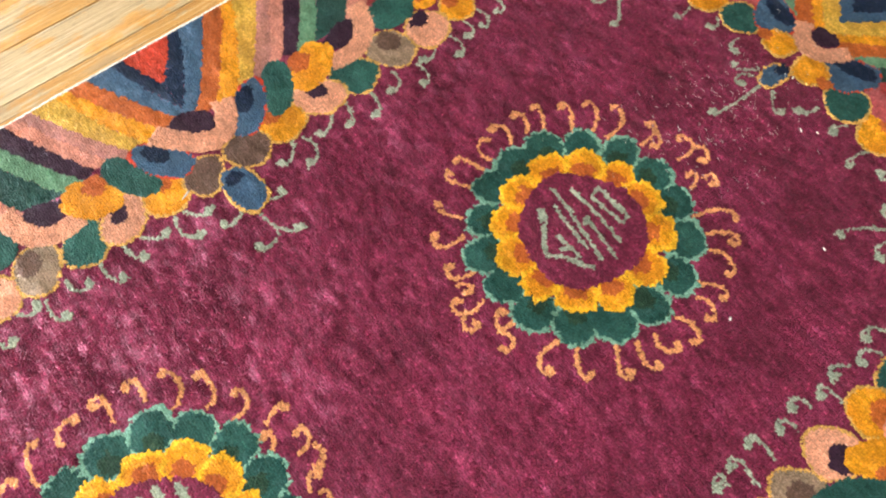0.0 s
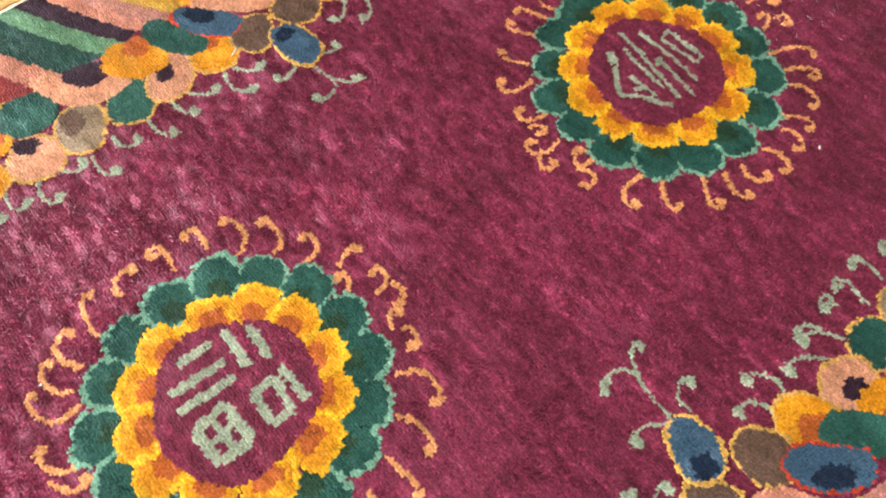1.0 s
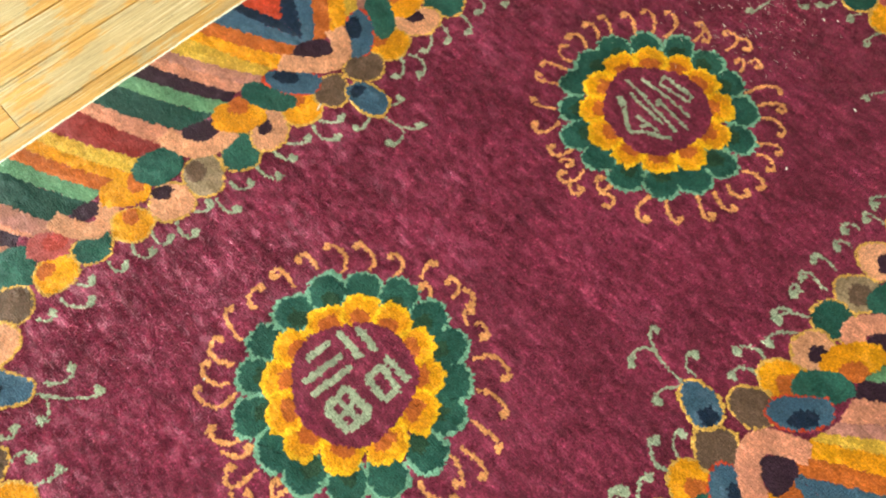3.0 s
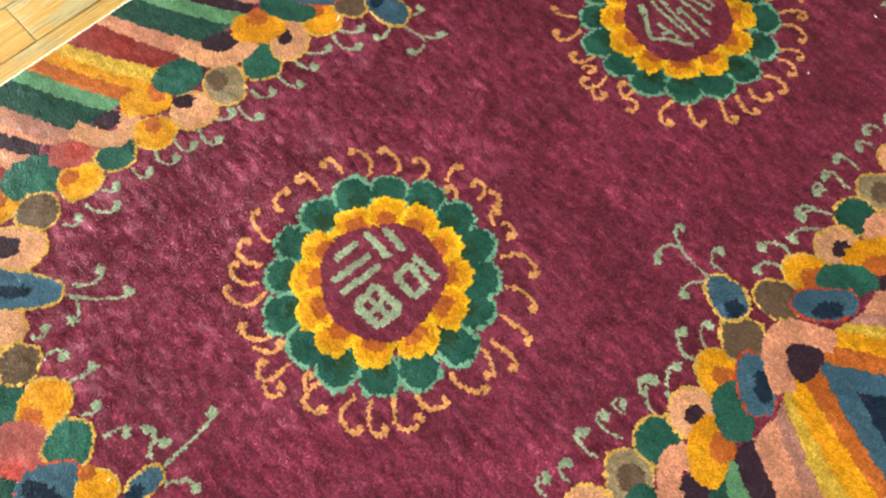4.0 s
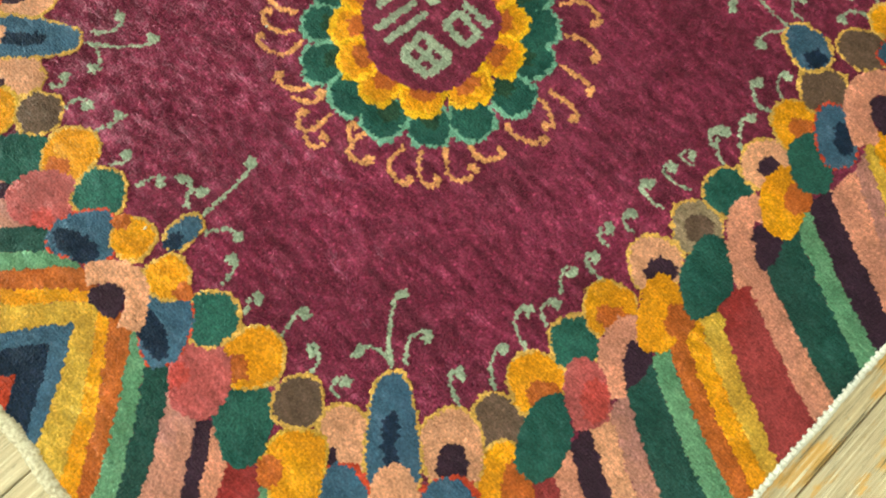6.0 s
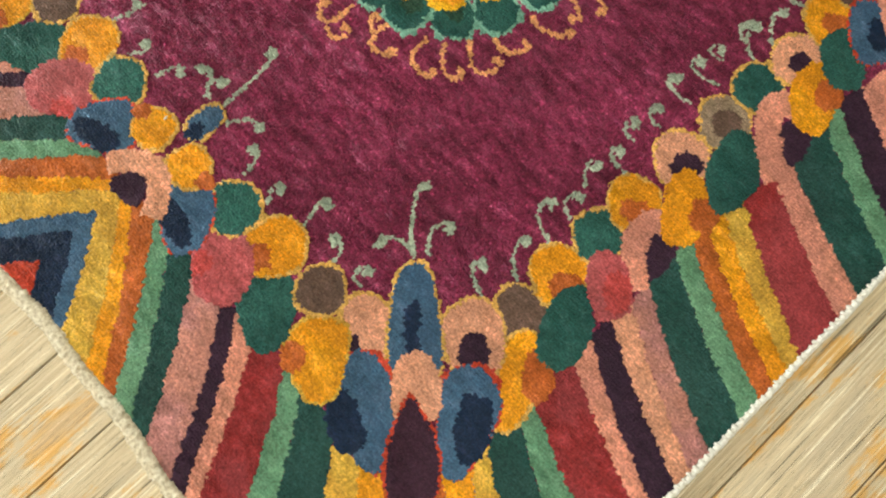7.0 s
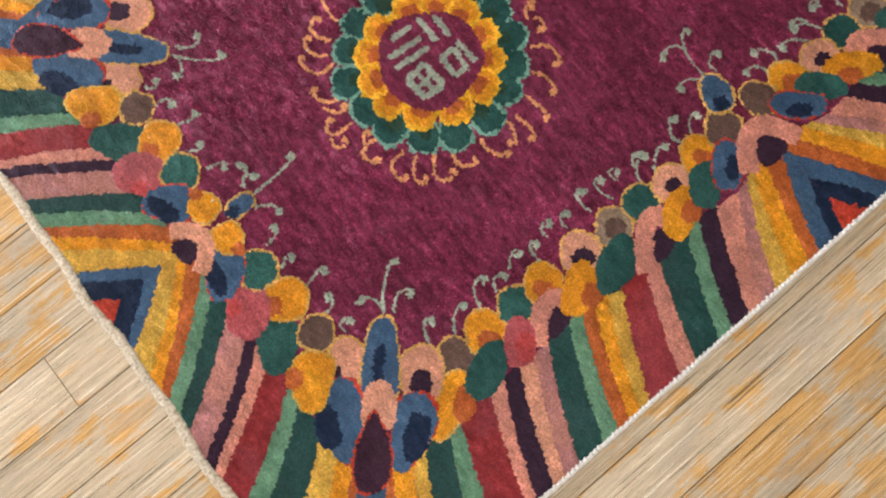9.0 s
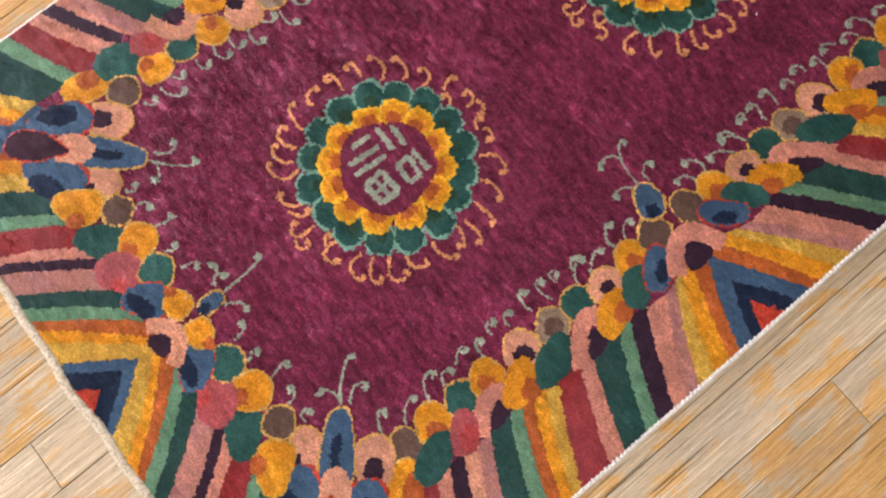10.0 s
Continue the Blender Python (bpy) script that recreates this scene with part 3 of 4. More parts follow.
def long_half_near(q):
    # stripes along the long side, from the corner to its middle
    fan(q, "y", (
        ("blue", -1.148, -0.640, -1.374, -0.886),
        ("orange", -1.127, -0.659, -1.273, -0.886),
        ("gold", -1.085, -0.630, -1.228, -0.886),
        ("straw", -1.030, -0.622, -1.175, -0.886),
        ("green", -0.994, -0.622, -1.141, -0.886),
        ("mint", -0.944, -0.644, -1.068, -0.886),
        ("rose", -0.920, -0.654, -1.010, -0.886),
        ("salmon", -0.835, -0.650, -0.932, -0.886),
        ("purple", -0.797, -0.652, -0.907, -0.886),
        ("peach", -0.752, -0.648, -0.860, -0.886),
        ("mauve", -0.714, -0.658, -0.831, -0.886),
        ("green", -0.677, -0.657, -0.791, -0.886),
        ("mint", -0.612, -0.650, -0.723, -0.886),
        ("orange", -0.577, -0.652, -0.683, -0.886),
        ("gold", -0.548, -0.660, -0.651, -0.886),
        ("straw", -0.510, -0.655, -0.621, -0.886),
        ("rose", -0.474, -0.668, -0.593, -0.886),
        ("salmon", -0.410, -0.672, -0.506, -0.886),
        ("green", -0.370, -0.670, -0.460, -0.886),
        ("mint", -0.278, -0.656, -0.394, -0.886),
        ("purple", -0.239, -0.658, -0.359, -0.886),
        ("salmon", -0.200, -0.672, -0.307, -0.886),
        ("mauve", -0.140, -0.678, -0.269, -0.886),
        ("straw", -0.104, -0.668, -0.229, -0.886),
        ("gold", -0.080, -0.660, -0.179, -0.886),
        ("orange", -0.044, -0.664, -0.130, -0.886),
        ("blue", 0.000, -0.664, -0.100, -0.886),
        ("navy", 0.000, -0.752, -0.058, -0.886),
        ("red", 0.000, -0.814, -0.027, -0.886),
        ("end", 0.000, -0.886, 0.000, -0.886),
    ))
    # outer row beside the field
    lobe(q, "brown", -0.848, -0.557, 0.088, 0.085, 50, rim="gold_rim")
    lobe(q, "gold", -0.764, -0.553, 0.094, 0.088, 49, rim="gold_rim")
    core(q, "orange", -0.769, -0.575, 0.046, 0.056, 40)
    lobe(q, "teal", -0.677, -0.554, 0.089, 0.080, 48, rim="gold_rim")
    lobe(q, "gold", -0.599, -0.554, 0.087, 0.084, 31, rim="gold_rim")
    core(q, "orange", -0.606, -0.569, 0.038, 0.060, 31)
    lobe(q, "peach", -0.494, -0.555, 0.093, 0.087, 41, rim="gold_rim")
    core(q, "purple", -0.498, -0.570, 0.045, 0.052, 38)
    lobe(q, "taupe", -0.401, -0.563, 0.099, 0.081, 43, rim="gold_rim")
    core(q, "brown", -0.400, -0.566, 0.050, 0.047, 41)
    lobe(q, "teal", -0.318, -0.560, 0.086, 0.084, 47, rim="gold_rim")
    lobe(q, "peach", -0.235, -0.575, 0.092, 0.095, 46, rim="gold_rim")
    core(q, "purple", -0.237, -0.579, 0.040, 0.039, 39)
    # inner row over the ends of the stripes
    lobe(q, "gold", -0.926, -0.621, 0.158, 0.078, 24, rim="gold_rim")
    core(q, "orange", -0.893, -0.640, 0.082, 0.048, 36)
    lobe(q, "teal", -0.814, -0.619, 0.138, 0.078, 24, power=1.95)
    lobe(q, "purple", -0.637, -0.634, 0.092, 0.051, 14)
    hook(q, (-0.697, -0.652), (-0.627, -0.590), (-0.583, -0.620), 0.040, "salmon")
    lobe(q, "rosepink", -0.721, -0.618, 0.109, 0.070, 49)
    core(q, "crimson", -0.720, -0.635, 0.065, 0.042, 42)
    lobe(q, "gold", -0.550, -0.614, 0.126, 0.072, 33)
    core(q, "orange", -0.536, -0.643, 0.057, 0.046, 30)
    lobe(q, "teal", -0.450, -0.626, 0.144, 0.082, 22, power=2.0)
    lobe(q, "purple", -0.349, -0.656, 0.087, 0.052, 17)
    hook(q, (-0.416, -0.683), (-0.343, -0.601), (-0.300, -0.622), 0.043, "salmon")
    lobe(q, "gold", -0.268, -0.631, 0.126, 0.074, 29)
    core(q, "orange", -0.248, -0.645, 0.055, 0.044, 27)
    # middle of the long side
    lobe(q, "gold", -0.148, -0.564, 0.100, 0.084, 53, rim="gold_rim")
    core(q, "orange", -0.147, -0.576, 0.050, 0.049, 48)
    lobe(q, "brown", -0.064, -0.552, 0.088, 0.082, 46, rim="gold_rim")
    lobe(q, "teal", -0.184, -0.620, 0.109, 0.070, 46)
    lobe(q, "blue", -0.117, -0.620, 0.119, 0.073, 45, rim="red")
    core(q, "navy", -0.109, -0.631, 0.058, 0.035, 42)
    # sprigs along the long side
    sprig(q, -0.874, -0.508, -0.859, -0.460, -0.839, -0.454)
    sprig(q, -0.819, -0.521, -0.797, -0.486, -0.769, -0.475)
    sprig(q, -0.740, -0.514, -0.724, -0.465, -0.696, -0.457)
    sprig(q, -0.688, -0.505, -0.680, -0.480, -0.656, -0.479)
    sprig(q, -0.635, -0.484, -0.611, -0.461, -0.596, -0.464)
    sprig(q, -0.572, -0.525, -0.576, -0.480, -0.559, -0.472)
    sprig(q, -0.528, -0.488, -0.525, -0.461, -0.507, -0.456)
    sprig(q, -0.480, -0.498, -0.480, -0.474, -0.466, -0.466)
    sprig(q, -0.414, -0.506, -0.420, -0.466, -0.409, -0.451)
    sprig(q, -0.360, -0.514, -0.372, -0.470, -0.359, -0.457)
    sprig(q, -0.325, -0.486, -0.330, -0.461, -0.311, -0.464)
    sprig(q, -0.278, -0.495, -0.267, -0.473, -0.248, -0.468)
    sprig(q, -0.250, -0.533, -0.221, -0.498, -0.195, -0.491)
    sprig(q, -0.288, -0.523, -0.274, -0.493, -0.249, -0.479)
    sprig(q, -0.125, -0.524, -0.120, -0.497, -0.094, -0.484)
    sprig(q, -0.141, -0.524, -0.169, -0.499, -0.143, -0.463)


def long_half_far(q):
    # stripes along the far long side, from the corner to its middle
    fan(q, "y", (
        ("blue", -1.148, -0.640, -1.374, -0.886),
        ("orange", -1.132, -0.686, -1.298, -0.886),
        ("gold", -1.109, -0.686, -1.258, -0.886),
        ("straw", -1.078, -0.688, -1.208, -0.886),
        ("green", -1.036, -0.689, -1.169, -0.886),
        ("mint", -0.952, -0.683, -1.039, -0.886),
        ("rose", -0.908, -0.678, -0.996, -0.886),
        ("salmon", -0.841, -0.695, -0.934, -0.886),
        ("purple", -0.784, -0.683, -0.894, -0.886),
        ("salmon", -0.759, -0.702, -0.851, -0.886),
        ("mauve", -0.721, -0.650, -0.822, -0.886),
        ("green", -0.686, -0.673, -0.786, -0.886),
        ("mint", -0.610, -0.670, -0.718, -0.886),
        ("orange", -0.575, -0.672, -0.678, -0.886),
        ("gold", -0.531, -0.665, -0.642, -0.886),
        ("straw", -0.501, -0.660, -0.611, -0.886),
        ("rose", -0.464, -0.679, -0.577, -0.886),
        ("salmon", -0.412, -0.678, -0.498, -0.886),
        ("green", -0.355, -0.669, -0.463, -0.886),
        ("mint", -0.282, -0.670, -0.395, -0.886),
        ("purple", -0.236, -0.668, -0.355, -0.886),
        ("salmon", -0.211, -0.684, -0.309, -0.886),
        ("mauve", -0.167, -0.665, -0.278, -0.886),
        ("straw", -0.129, -0.665, -0.251, -0.886),
        ("gold", -0.095, -0.658, -0.193, -0.886),
        ("orange", -0.047, -0.663, -0.167, -0.886),
        ("blue", 0.000, -0.657, -0.123, -0.886),
        ("navy", 0.000, -0.699, -0.064, -0.886),
        ("red", 0.000, -0.779, -0.039, -0.886),
        ("end", 0.000, -0.886, 0.000, -0.886),
    ))
    # lobes along the far long side
    lobe(q, "gold", -0.918, -0.645, 0.132, 0.079, 19, rim="straw")
    core(q, "orange", -0.904, -0.658, 0.059, 0.050, 19)
    lobe(q, "teal", -0.817, -0.646, 0.117, 0.105, 22)
    lobe(q, "brown", -0.849, -0.575, 0.085, 0.082, 44, rim="gold_rim")
    lobe(q, "gold", -0.749, -0.576, 0.090, 0.085, 0, rim="gold_rim")
    core(q, "orange", -0.761, -0.597, 0.040, 0.034, 0)
    lobe(q, "rosepink", -0.719, -0.637, 0.113, 0.068, 25)
    core(q, "crimson", -0.710, -0.640, 0.054, 0.046, 25)
    lobe(q, "teal", -0.662, -0.573, 0.083, 0.072, 16, rim="gold_rim")
    lobe(q, "purple", -0.628, -0.655, 0.072, 0.042, 9)
    hook(q, (-0.690, -0.690), (-0.640, -0.603), (-0.578, -0.640), 0.042, "peach")
    # outer row beside the field
    lobe(q, "gold", -0.573, -0.562, 0.079, 0.088, 132, rim="gold_rim")
    core(q, "orange", -0.566, -0.579, 0.038, 0.035, 110)
    lobe(q, "peach", -0.481, -0.550, 0.092, 0.098, 132, rim="gold_rim")
    core(q, "purple", -0.484, -0.582, 0.035, 0.050, 121)
    lobe(q, "taupe", -0.393, -0.555, 0.105, 0.087, 111, rim="gold_rim")
    core(q, "brown", -0.401, -0.576, 0.053, 0.045, 108)
    lobe(q, "teal", -0.298, -0.547, 0.099, 0.086, 137, rim="gold_rim")
    lobe(q, "peach", -0.217, -0.550, 0.111, 0.082, 139, rim="gold_rim")
    core(q, "purple", -0.220, -0.566, 0.045, 0.034, 117)
    lobe(q, "gold", -0.126, -0.545, 0.095, 0.088, 147, rim="gold_rim")
    core(q, "orange", -0.125, -0.575, 0.038, 0.049, 145)
    # inner row over the ends of the stripes
    lobe(q, "gold", -0.539, -0.639, 0.111, 0.075, -153)
    core(q, "orange", -0.513, -0.641, 0.034, 0.053, -166)
    lobe(q, "teal", -0.451, -0.642, 0.111, 0.089, -170)
    lobe(q, "purple", -0.338, -0.651, 0.085, 0.059, -168)
    hook(q, (-0.395, -0.702), (-0.364, -0.613), (-0.280, -0.605), 0.043, "peach")
    lobe(q, "gold", -0.247, -0.625, 0.120, 0.083, -139)
    core(q, "orange", -0.229, -0.648, 0.047, 0.048, -138)
    # middle of the far long side
    lobe(q, "teal", -0.164, -0.623, 0.134, 0.066, -115)
    lobe(q, "brown", -0.048, -0.535, 0.089, 0.080, 128, rim="gold_rim")
    lobe(q, "blue", -0.095, -0.615, 0.137, 0.071, -126, rim="red")
    core(q, "navy", -0.098, -0.639, 0.061, 0.039, -118)
    # sprigs along the far long side
    sprig(q, -0.121, -0.507, -0.115, -0.476, -0.086, -0.458)
    sprig(q, -0.139, -0.492, -0.151, -0.457, -0.130, -0.429)
    sprig(q, -0.218, -0.510, -0.202, -0.483, -0.178, -0.469)
    sprig(q, -0.246, -0.509, -0.245, -0.482, -0.235, -0.458)
    sprig(q, -0.292, -0.507, -0.300, -0.471, -0.287, -0.442)
    sprig(q, -0.360, -0.509, -0.362, -0.477, -0.338, -0.464)
    sprig(q, -0.409, -0.494, -0.413, -0.458, -0.401, -0.439)
    sprig(q, -0.469, -0.509, -0.451, -0.487, -0.429, -0.483)
    sprig(q, -0.496, -0.517, -0.514, -0.478, -0.499, -0.452)
    sprig(q, -0.551, -0.527, -0.561, -0.490, -0.540, -0.475)
    sprig(q, -0.593, -0.534, -0.611, -0.497, -0.587, -0.476)
    sprig(q, -0.657, -0.528, -0.658, -0.495, -0.640, -0.486)
    sprig(q, -0.728, -0.530, -0.721, -0.510, -0.707, -0.505)
    sprig(q, -0.771, -0.526, -0.767, -0.492, -0.738, -0.470)
    sprig(q, -0.829, -0.518, -0.820, -0.501, -0.803, -0.498)


for q in QUARTERS:
    LAYER[0] = 0
    long_half_near(q) if q[1] > 0 else long_half_far(q)
    short_half(q)


for q in ((1, 1), (-1, 1)):
    lobe(q, "blue", -1.000, 0.009, 0.072, 0.045, 0, rim="gold_rim")
    core(q, "navy", -1.022, 0.007, 0.034, 0.026, 0)
    lobe(q, "purple", -1.152, 0.006, 0.050, 0.056, 0, taper=0.35)
    hook(q, (-1.160, -0.056), (-1.104, 0.004), (-1.156, 0.062), 0.038)
    sprig(q, -0.967, 0.011, -0.912, 0.011, -0.845, 0.018)
    sprig(q, -0.967, 0.034, -0.956, 0.058, -0.934, 0.051)
for q in ((1, 1), (1, -1)):
    if q[1] > 0:
        lobe(q, "blue", -0.020, -0.483, 0.096, 0.070, 73, rim="gold_rim")
        core(q, "navy", -0.028, -0.506, 0.035, 0.037, 76)
        lobe(q, "purple", -0.020, -0.652, 0.062, 0.068, 90, taper=0.3)
        hook(q, (-0.092, -0.664), (-0.012, -0.592), (0.048, -0.676), 0.044, "salmon")
    else:
        lobe(q, "blue", -0.003, -0.462, 0.113, 0.070, 86, rim="gold_rim")
        core(q, "navy", -0.006, -0.495, 0.029, 0.037, 94)
        lobe(q, "purple", -0.009, -0.652, 0.096, 0.068, -158)
        hook(q, (0.074, -0.667), (0.016, -0.590), (-0.082, -0.679), 0.046, "peach")
    sprig(q, -0.009, -0.432, -0.006, -0.363, 0.026, -0.325)
    sprig(q, -0.005, -0.360, -0.007, -0.336, -0.046, -0.333)
    sprig(q, 0.017, -0.446, 0.018, -0.416, 0.045, -0.407)
    sprig(q, -0.019, -0.440, -0.041, -0.416, -0.071, -0.414)

# ---- the two medallions ----


def medallion(cx, cy, outer, inner):
    """A round flower: the ground disc carries two rings of petals, the curls and the woven sign. The angles are in degrees."""
    own = slab("medallion", ragged(oval(cx, cy, 0.240, 0.240, 0, 2.0), 0.002), 0.0147, MATS["field"], rug, label="round flower medallion with teal and golden petals")
    for k, turn in enumerate(outer):
        a = radians(turn)
        r, w = 0.187 + rng.normal(0, 0.003), 0.083 + rng.normal(0, 0.004)
        x, y = cx + r * math.cos(a), cy + r * math.sin(a)
        z = 0.0124 + 0.00003 * (k * 5 % 16)
        slab("petal_rim", ragged(oval(x, y, 0.086, w, turn, 2.25), 0.0030), z, MATS["teal_rim"], own)
        petal = slab("petal", ragged(oval(x, y, 0.086, w, turn, 2.25, grow=-0.0065), 0.0028), z + 0.0006, MATS["teal"], own)
        if k % 3 != 1:
            slab("petal_heart", ragged(oval(cx + 0.172 * math.cos(a), cy + 0.172 * math.sin(a), 0.040, 0.036, turn), 0.0026), z + 0.0008, MATS["moss"], petal)
    for k, turn in enumerate(inner):
        a = radians(turn)
        r, w = 0.136 + rng.normal(0, 0.003), 0.080 + rng.normal(0, 0.004)
        x, y = cx + r * math.cos(a), cy + r * math.sin(a)
        z = 0.0136 + 0.0005 * (k % 2)
        slab("petal_rim", ragged(oval(x, y, 0.076, w, turn, 2.5), 0.0028), z, MATS["yellow"], own)
        petal = slab("petal", ragged(oval(x, y, 0.076, w, turn, 2.5, grow=-0.008), 0.0026), z + 0.00015, MATS["gold"], own)
        slab("petal_heart", ragged(oval(cx + 0.128 * math.cos(a), cy + 0.128 * math.sin(a), 0.032, 0.044, turn), 0.0026), z + 0.0003, MATS["orange"], petal)
    return cx, cy, own


def curl(m, x0, y0, x1, y1, x2, y2):
    sprig((1, 1), m[0] + x0, m[1] + y0, m[0] + x1, m[1] + y1, m[0] + x2, m[1] + y2, "curl", 0.0084, 0.0072, m[2], 150)


def stroke(m, x0, y0, x1, y1, wide):
    line = np.linspace((m[0] + x0, m[1] + y0), (m[0] + x1, m[1] + y1), 8)
    slab("sign_stroke", ragged(ribbon(line, np.full(8, wide)), 0.0014, 0.004), 0.0149, MATS["sage"], m[2])


m1 = medallion(-0.457, 0.0, (21, 44, 65, 89, 112, 133, 156, 180, 202, 226, 248, 273, 296, 316, 337, 358), (16, 44, 72, 107, 135, 162, 189, 221, 256, 291, 320, 347))
m2 = medallion(0.443, 0.0, (23, 47, 70, 91, 112, 135, 157, 178, 200, 223, 244, 266, 290, 314, 338, 360), (16, 45, 75, 107, 136, 165, 193, 222, 251, 285, 318, 349))
curl(m1, 0.040, 0.230, 0.048, 0.280, 0.028, 0.286)
curl(m1, 0.099, 0.228, 0.106, 0.265, 0.092, 0.279)
curl(m1, 0.129, 0.187, 0.163, 0.208, 0.155, 0.251)
curl(m1, 0.175, 0.152, 0.201, 0.164, 0.201, 0.209)
curl(m1, 0.189, 0.107, 0.236, 0.111, 0.236, 0.144)
curl(m1, 0.235, 0.067, 0.253, 0.074, 0.271, 0.081)
curl(m1, 0.215, 0.020, 0.233, 0.032, 0.237, 0.047)
curl(m1, 0.250, -0.009, 0.279, -0.007, 0.284, 0.019)
curl(m1, 0.279, -0.007, 0.289, -0.024, 0.279, -0.044)
curl(m1, 0.234, -0.071, 0.241, -0.054, 0.253, -0.046)
curl(m1, 0.242, -0.079, 0.261, -0.086, 0.251, -0.111)
curl(m1, 0.191, -0.127, 0.231, -0.149, 0.225, -0.194)
curl(m1, 0.156, -0.176, 0.173, -0.198, 0.171, -0.239)
curl(m1, 0.109, -0.205, 0.113, -0.230, 0.119, -0.272)
curl(m1, 0.059, -0.229, 0.066, -0.256, 0.065, -0.290)
curl(m1, 0.037, -0.222, 0.038, -0.249, 0.023, -0.274)
curl(m1, -0.036, -0.221, -0.041, -0.250, -0.020, -0.286)
curl(m1, -0.104, -0.203, -0.113, -0.237, -0.085, -0.256)
curl(m1, -0.137, -0.180, -0.175, -0.229, -0.137, -0.247)
curl(m1, -0.171, -0.156, -0.210, -0.194, -0.196, -0.217)
curl(m1, -0.185, -0.132, -0.232, -0.134, -0.231, -0.178)
curl(m1, -0.210, -0.068, -0.246, -0.063, -0.227, -0.041)
curl(m1, -0.243, -0.070, -0.264, -0.074, -0.254, -0.108)
curl(m1, -0.233, -0.001, -0.290, 0.001, -0.275, 0.035)
curl(m1, -0.290, 0.001, -0.298, -0.026, -0.275, -0.034)
curl(m1, -0.203, 0.062, -0.247, 0.069, -0.258, 0.111)
curl(m1, -0.262, 0.073, -0.249, 0.045, -0.229, 0.031)
curl(m1, -0.177, 0.138, -0.224, 0.136, -0.231, 0.191)
curl(m1, -0.172, 0.161, -0.203, 0.191, -0.191, 0.224)
curl(m1, -0.145, 0.184, -0.171, 0.232, -0.140, 0.253)
curl(m1, -0.101, 0.208, -0.108, 0.245, -0.092, 0.283)
curl(m1, -0.042, 0.244, -0.047, 0.274, -0.014, 0.284)
stroke(m1, -0.039, 0.093, 0.018, 0.091, 0.014)
stroke(m1, -0.070, 0.062, 0.019, 0.053, 0.015)
stroke(m1, -0.075, 0.033, 0.018, 0.023, 0.015)
stroke(m1, 0.042, 0.095, 0.040, 0.025, 0.016)
stroke(m1, 0.076, 0.078, 0.070, 0.014, 0.015)
stroke(m1, 0.022, -0.013, 0.059, -0.016, 0.014)
stroke(m1, 0.059, -0.016, 0.051, -0.071, 0.014)
stroke(m1, 0.051, -0.071, 0.018, -0.068, 0.014)
stroke(m1, 0.018, -0.068, 0.022, -0.013, 0.014)
stroke(m1, 0.076, -0.006, 0.076, -0.074, 0.013)
stroke(m1, -0.071, -0.005, -0.018, -0.000, 0.016)
stroke(m1, -0.018, -0.000, -0.016, -0.066, 0.016)
stroke(m1, -0.016, -0.066, -0.068, -0.067, 0.016)
stroke(m1, -0.068, -0.067, -0.071, -0.005, 0.016)
stroke(m1, -0.044, -0.002, -0.042, -0.066, 0.012)
stroke(m1, -0.069, -0.035, -0.017, -0.033, 0.012)

curl(m2, -0.059, 0.213, -0.068, 0.241, -0.077, 0.265)
curl(m2, -0.094, 0.188, -0.118, 0.219, -0.127, 0.247)
curl(m2, -0.158, 0.159, -0.180, 0.187, -0.185, 0.206)
curl(m2, -0.177, 0.131, -0.223, 0.128, -0.234, 0.157)
curl(m2, -0.212, 0.063, -0.254, 0.069, -0.253, 0.096)
curl(m2, -0.258, 0.059, -0.241, 0.054, -0.237, 0.042)
curl(m2, -0.235, 0.004, -0.288, 0.007, -0.285, 0.036)
curl(m2, -0.283, 0.008, -0.298, -0.015, -0.283, -0.027)
curl(m2, -0.213, -0.058, -0.255, -0.054, -0.233, -0.028)
curl(m2, -0.255, -0.054, -0.240, -0.080, -0.260, -0.093)
curl(m2, -0.183, -0.134, -0.227, -0.132, -0.242, -0.157)
curl(m2, -0.163, -0.159, -0.194, -0.192, -0.193, -0.213)
curl(m2, -0.105, -0.198, -0.143, -0.241, -0.138, -0.258)
curl(m2, -0.078, -0.219, -0.096, -0.255, -0.091, -0.275)
curl(m2, -0.044, -0.230, -0.058, -0.256, -0.038, -0.276)
curl(m2, 0.005, -0.231, 0.023, -0.258, 0.010, -0.286)
curl(m2, 0.060, -0.227, 0.078, -0.250, 0.060, -0.275)
curl(m2, 0.084, -0.214, 0.111, -0.236, 0.111, -0.258)
curl(m2, 0.132, -0.165, 0.170, -0.201, 0.153, -0.238)
curl(m2, 0.151, -0.147, 0.209, -0.175, 0.205, -0.200)
curl(m2, 0.164, -0.113, 0.223, -0.126, 0.246, -0.160)
curl(m2, 0.221, -0.069, 0.250, -0.061, 0.251, -0.046)
curl(m2, 0.255, -0.070, 0.278, -0.068, 0.273, -0.090)
curl(m2, 0.247, -0.006, 0.296, -0.013, 0.299, 0.023)
curl(m2, 0.299, -0.010, 0.313, -0.026, 0.294, -0.044)
curl(m2, 0.217, 0.063, 0.263, 0.064, 0.276, 0.081)
curl(m2, 0.267, 0.077, 0.260, 0.050, 0.246, 0.039)
curl(m2, 0.176, 0.118, 0.229, 0.120, 0.249, 0.156)
curl(m2, 0.166, 0.143, 0.208, 0.172, 0.215, 0.200)
curl(m2, 0.132, 0.171, 0.169, 0.210, 0.170, 0.232)
curl(m2, 0.093, 0.208, 0.114, 0.237, 0.124, 0.258)
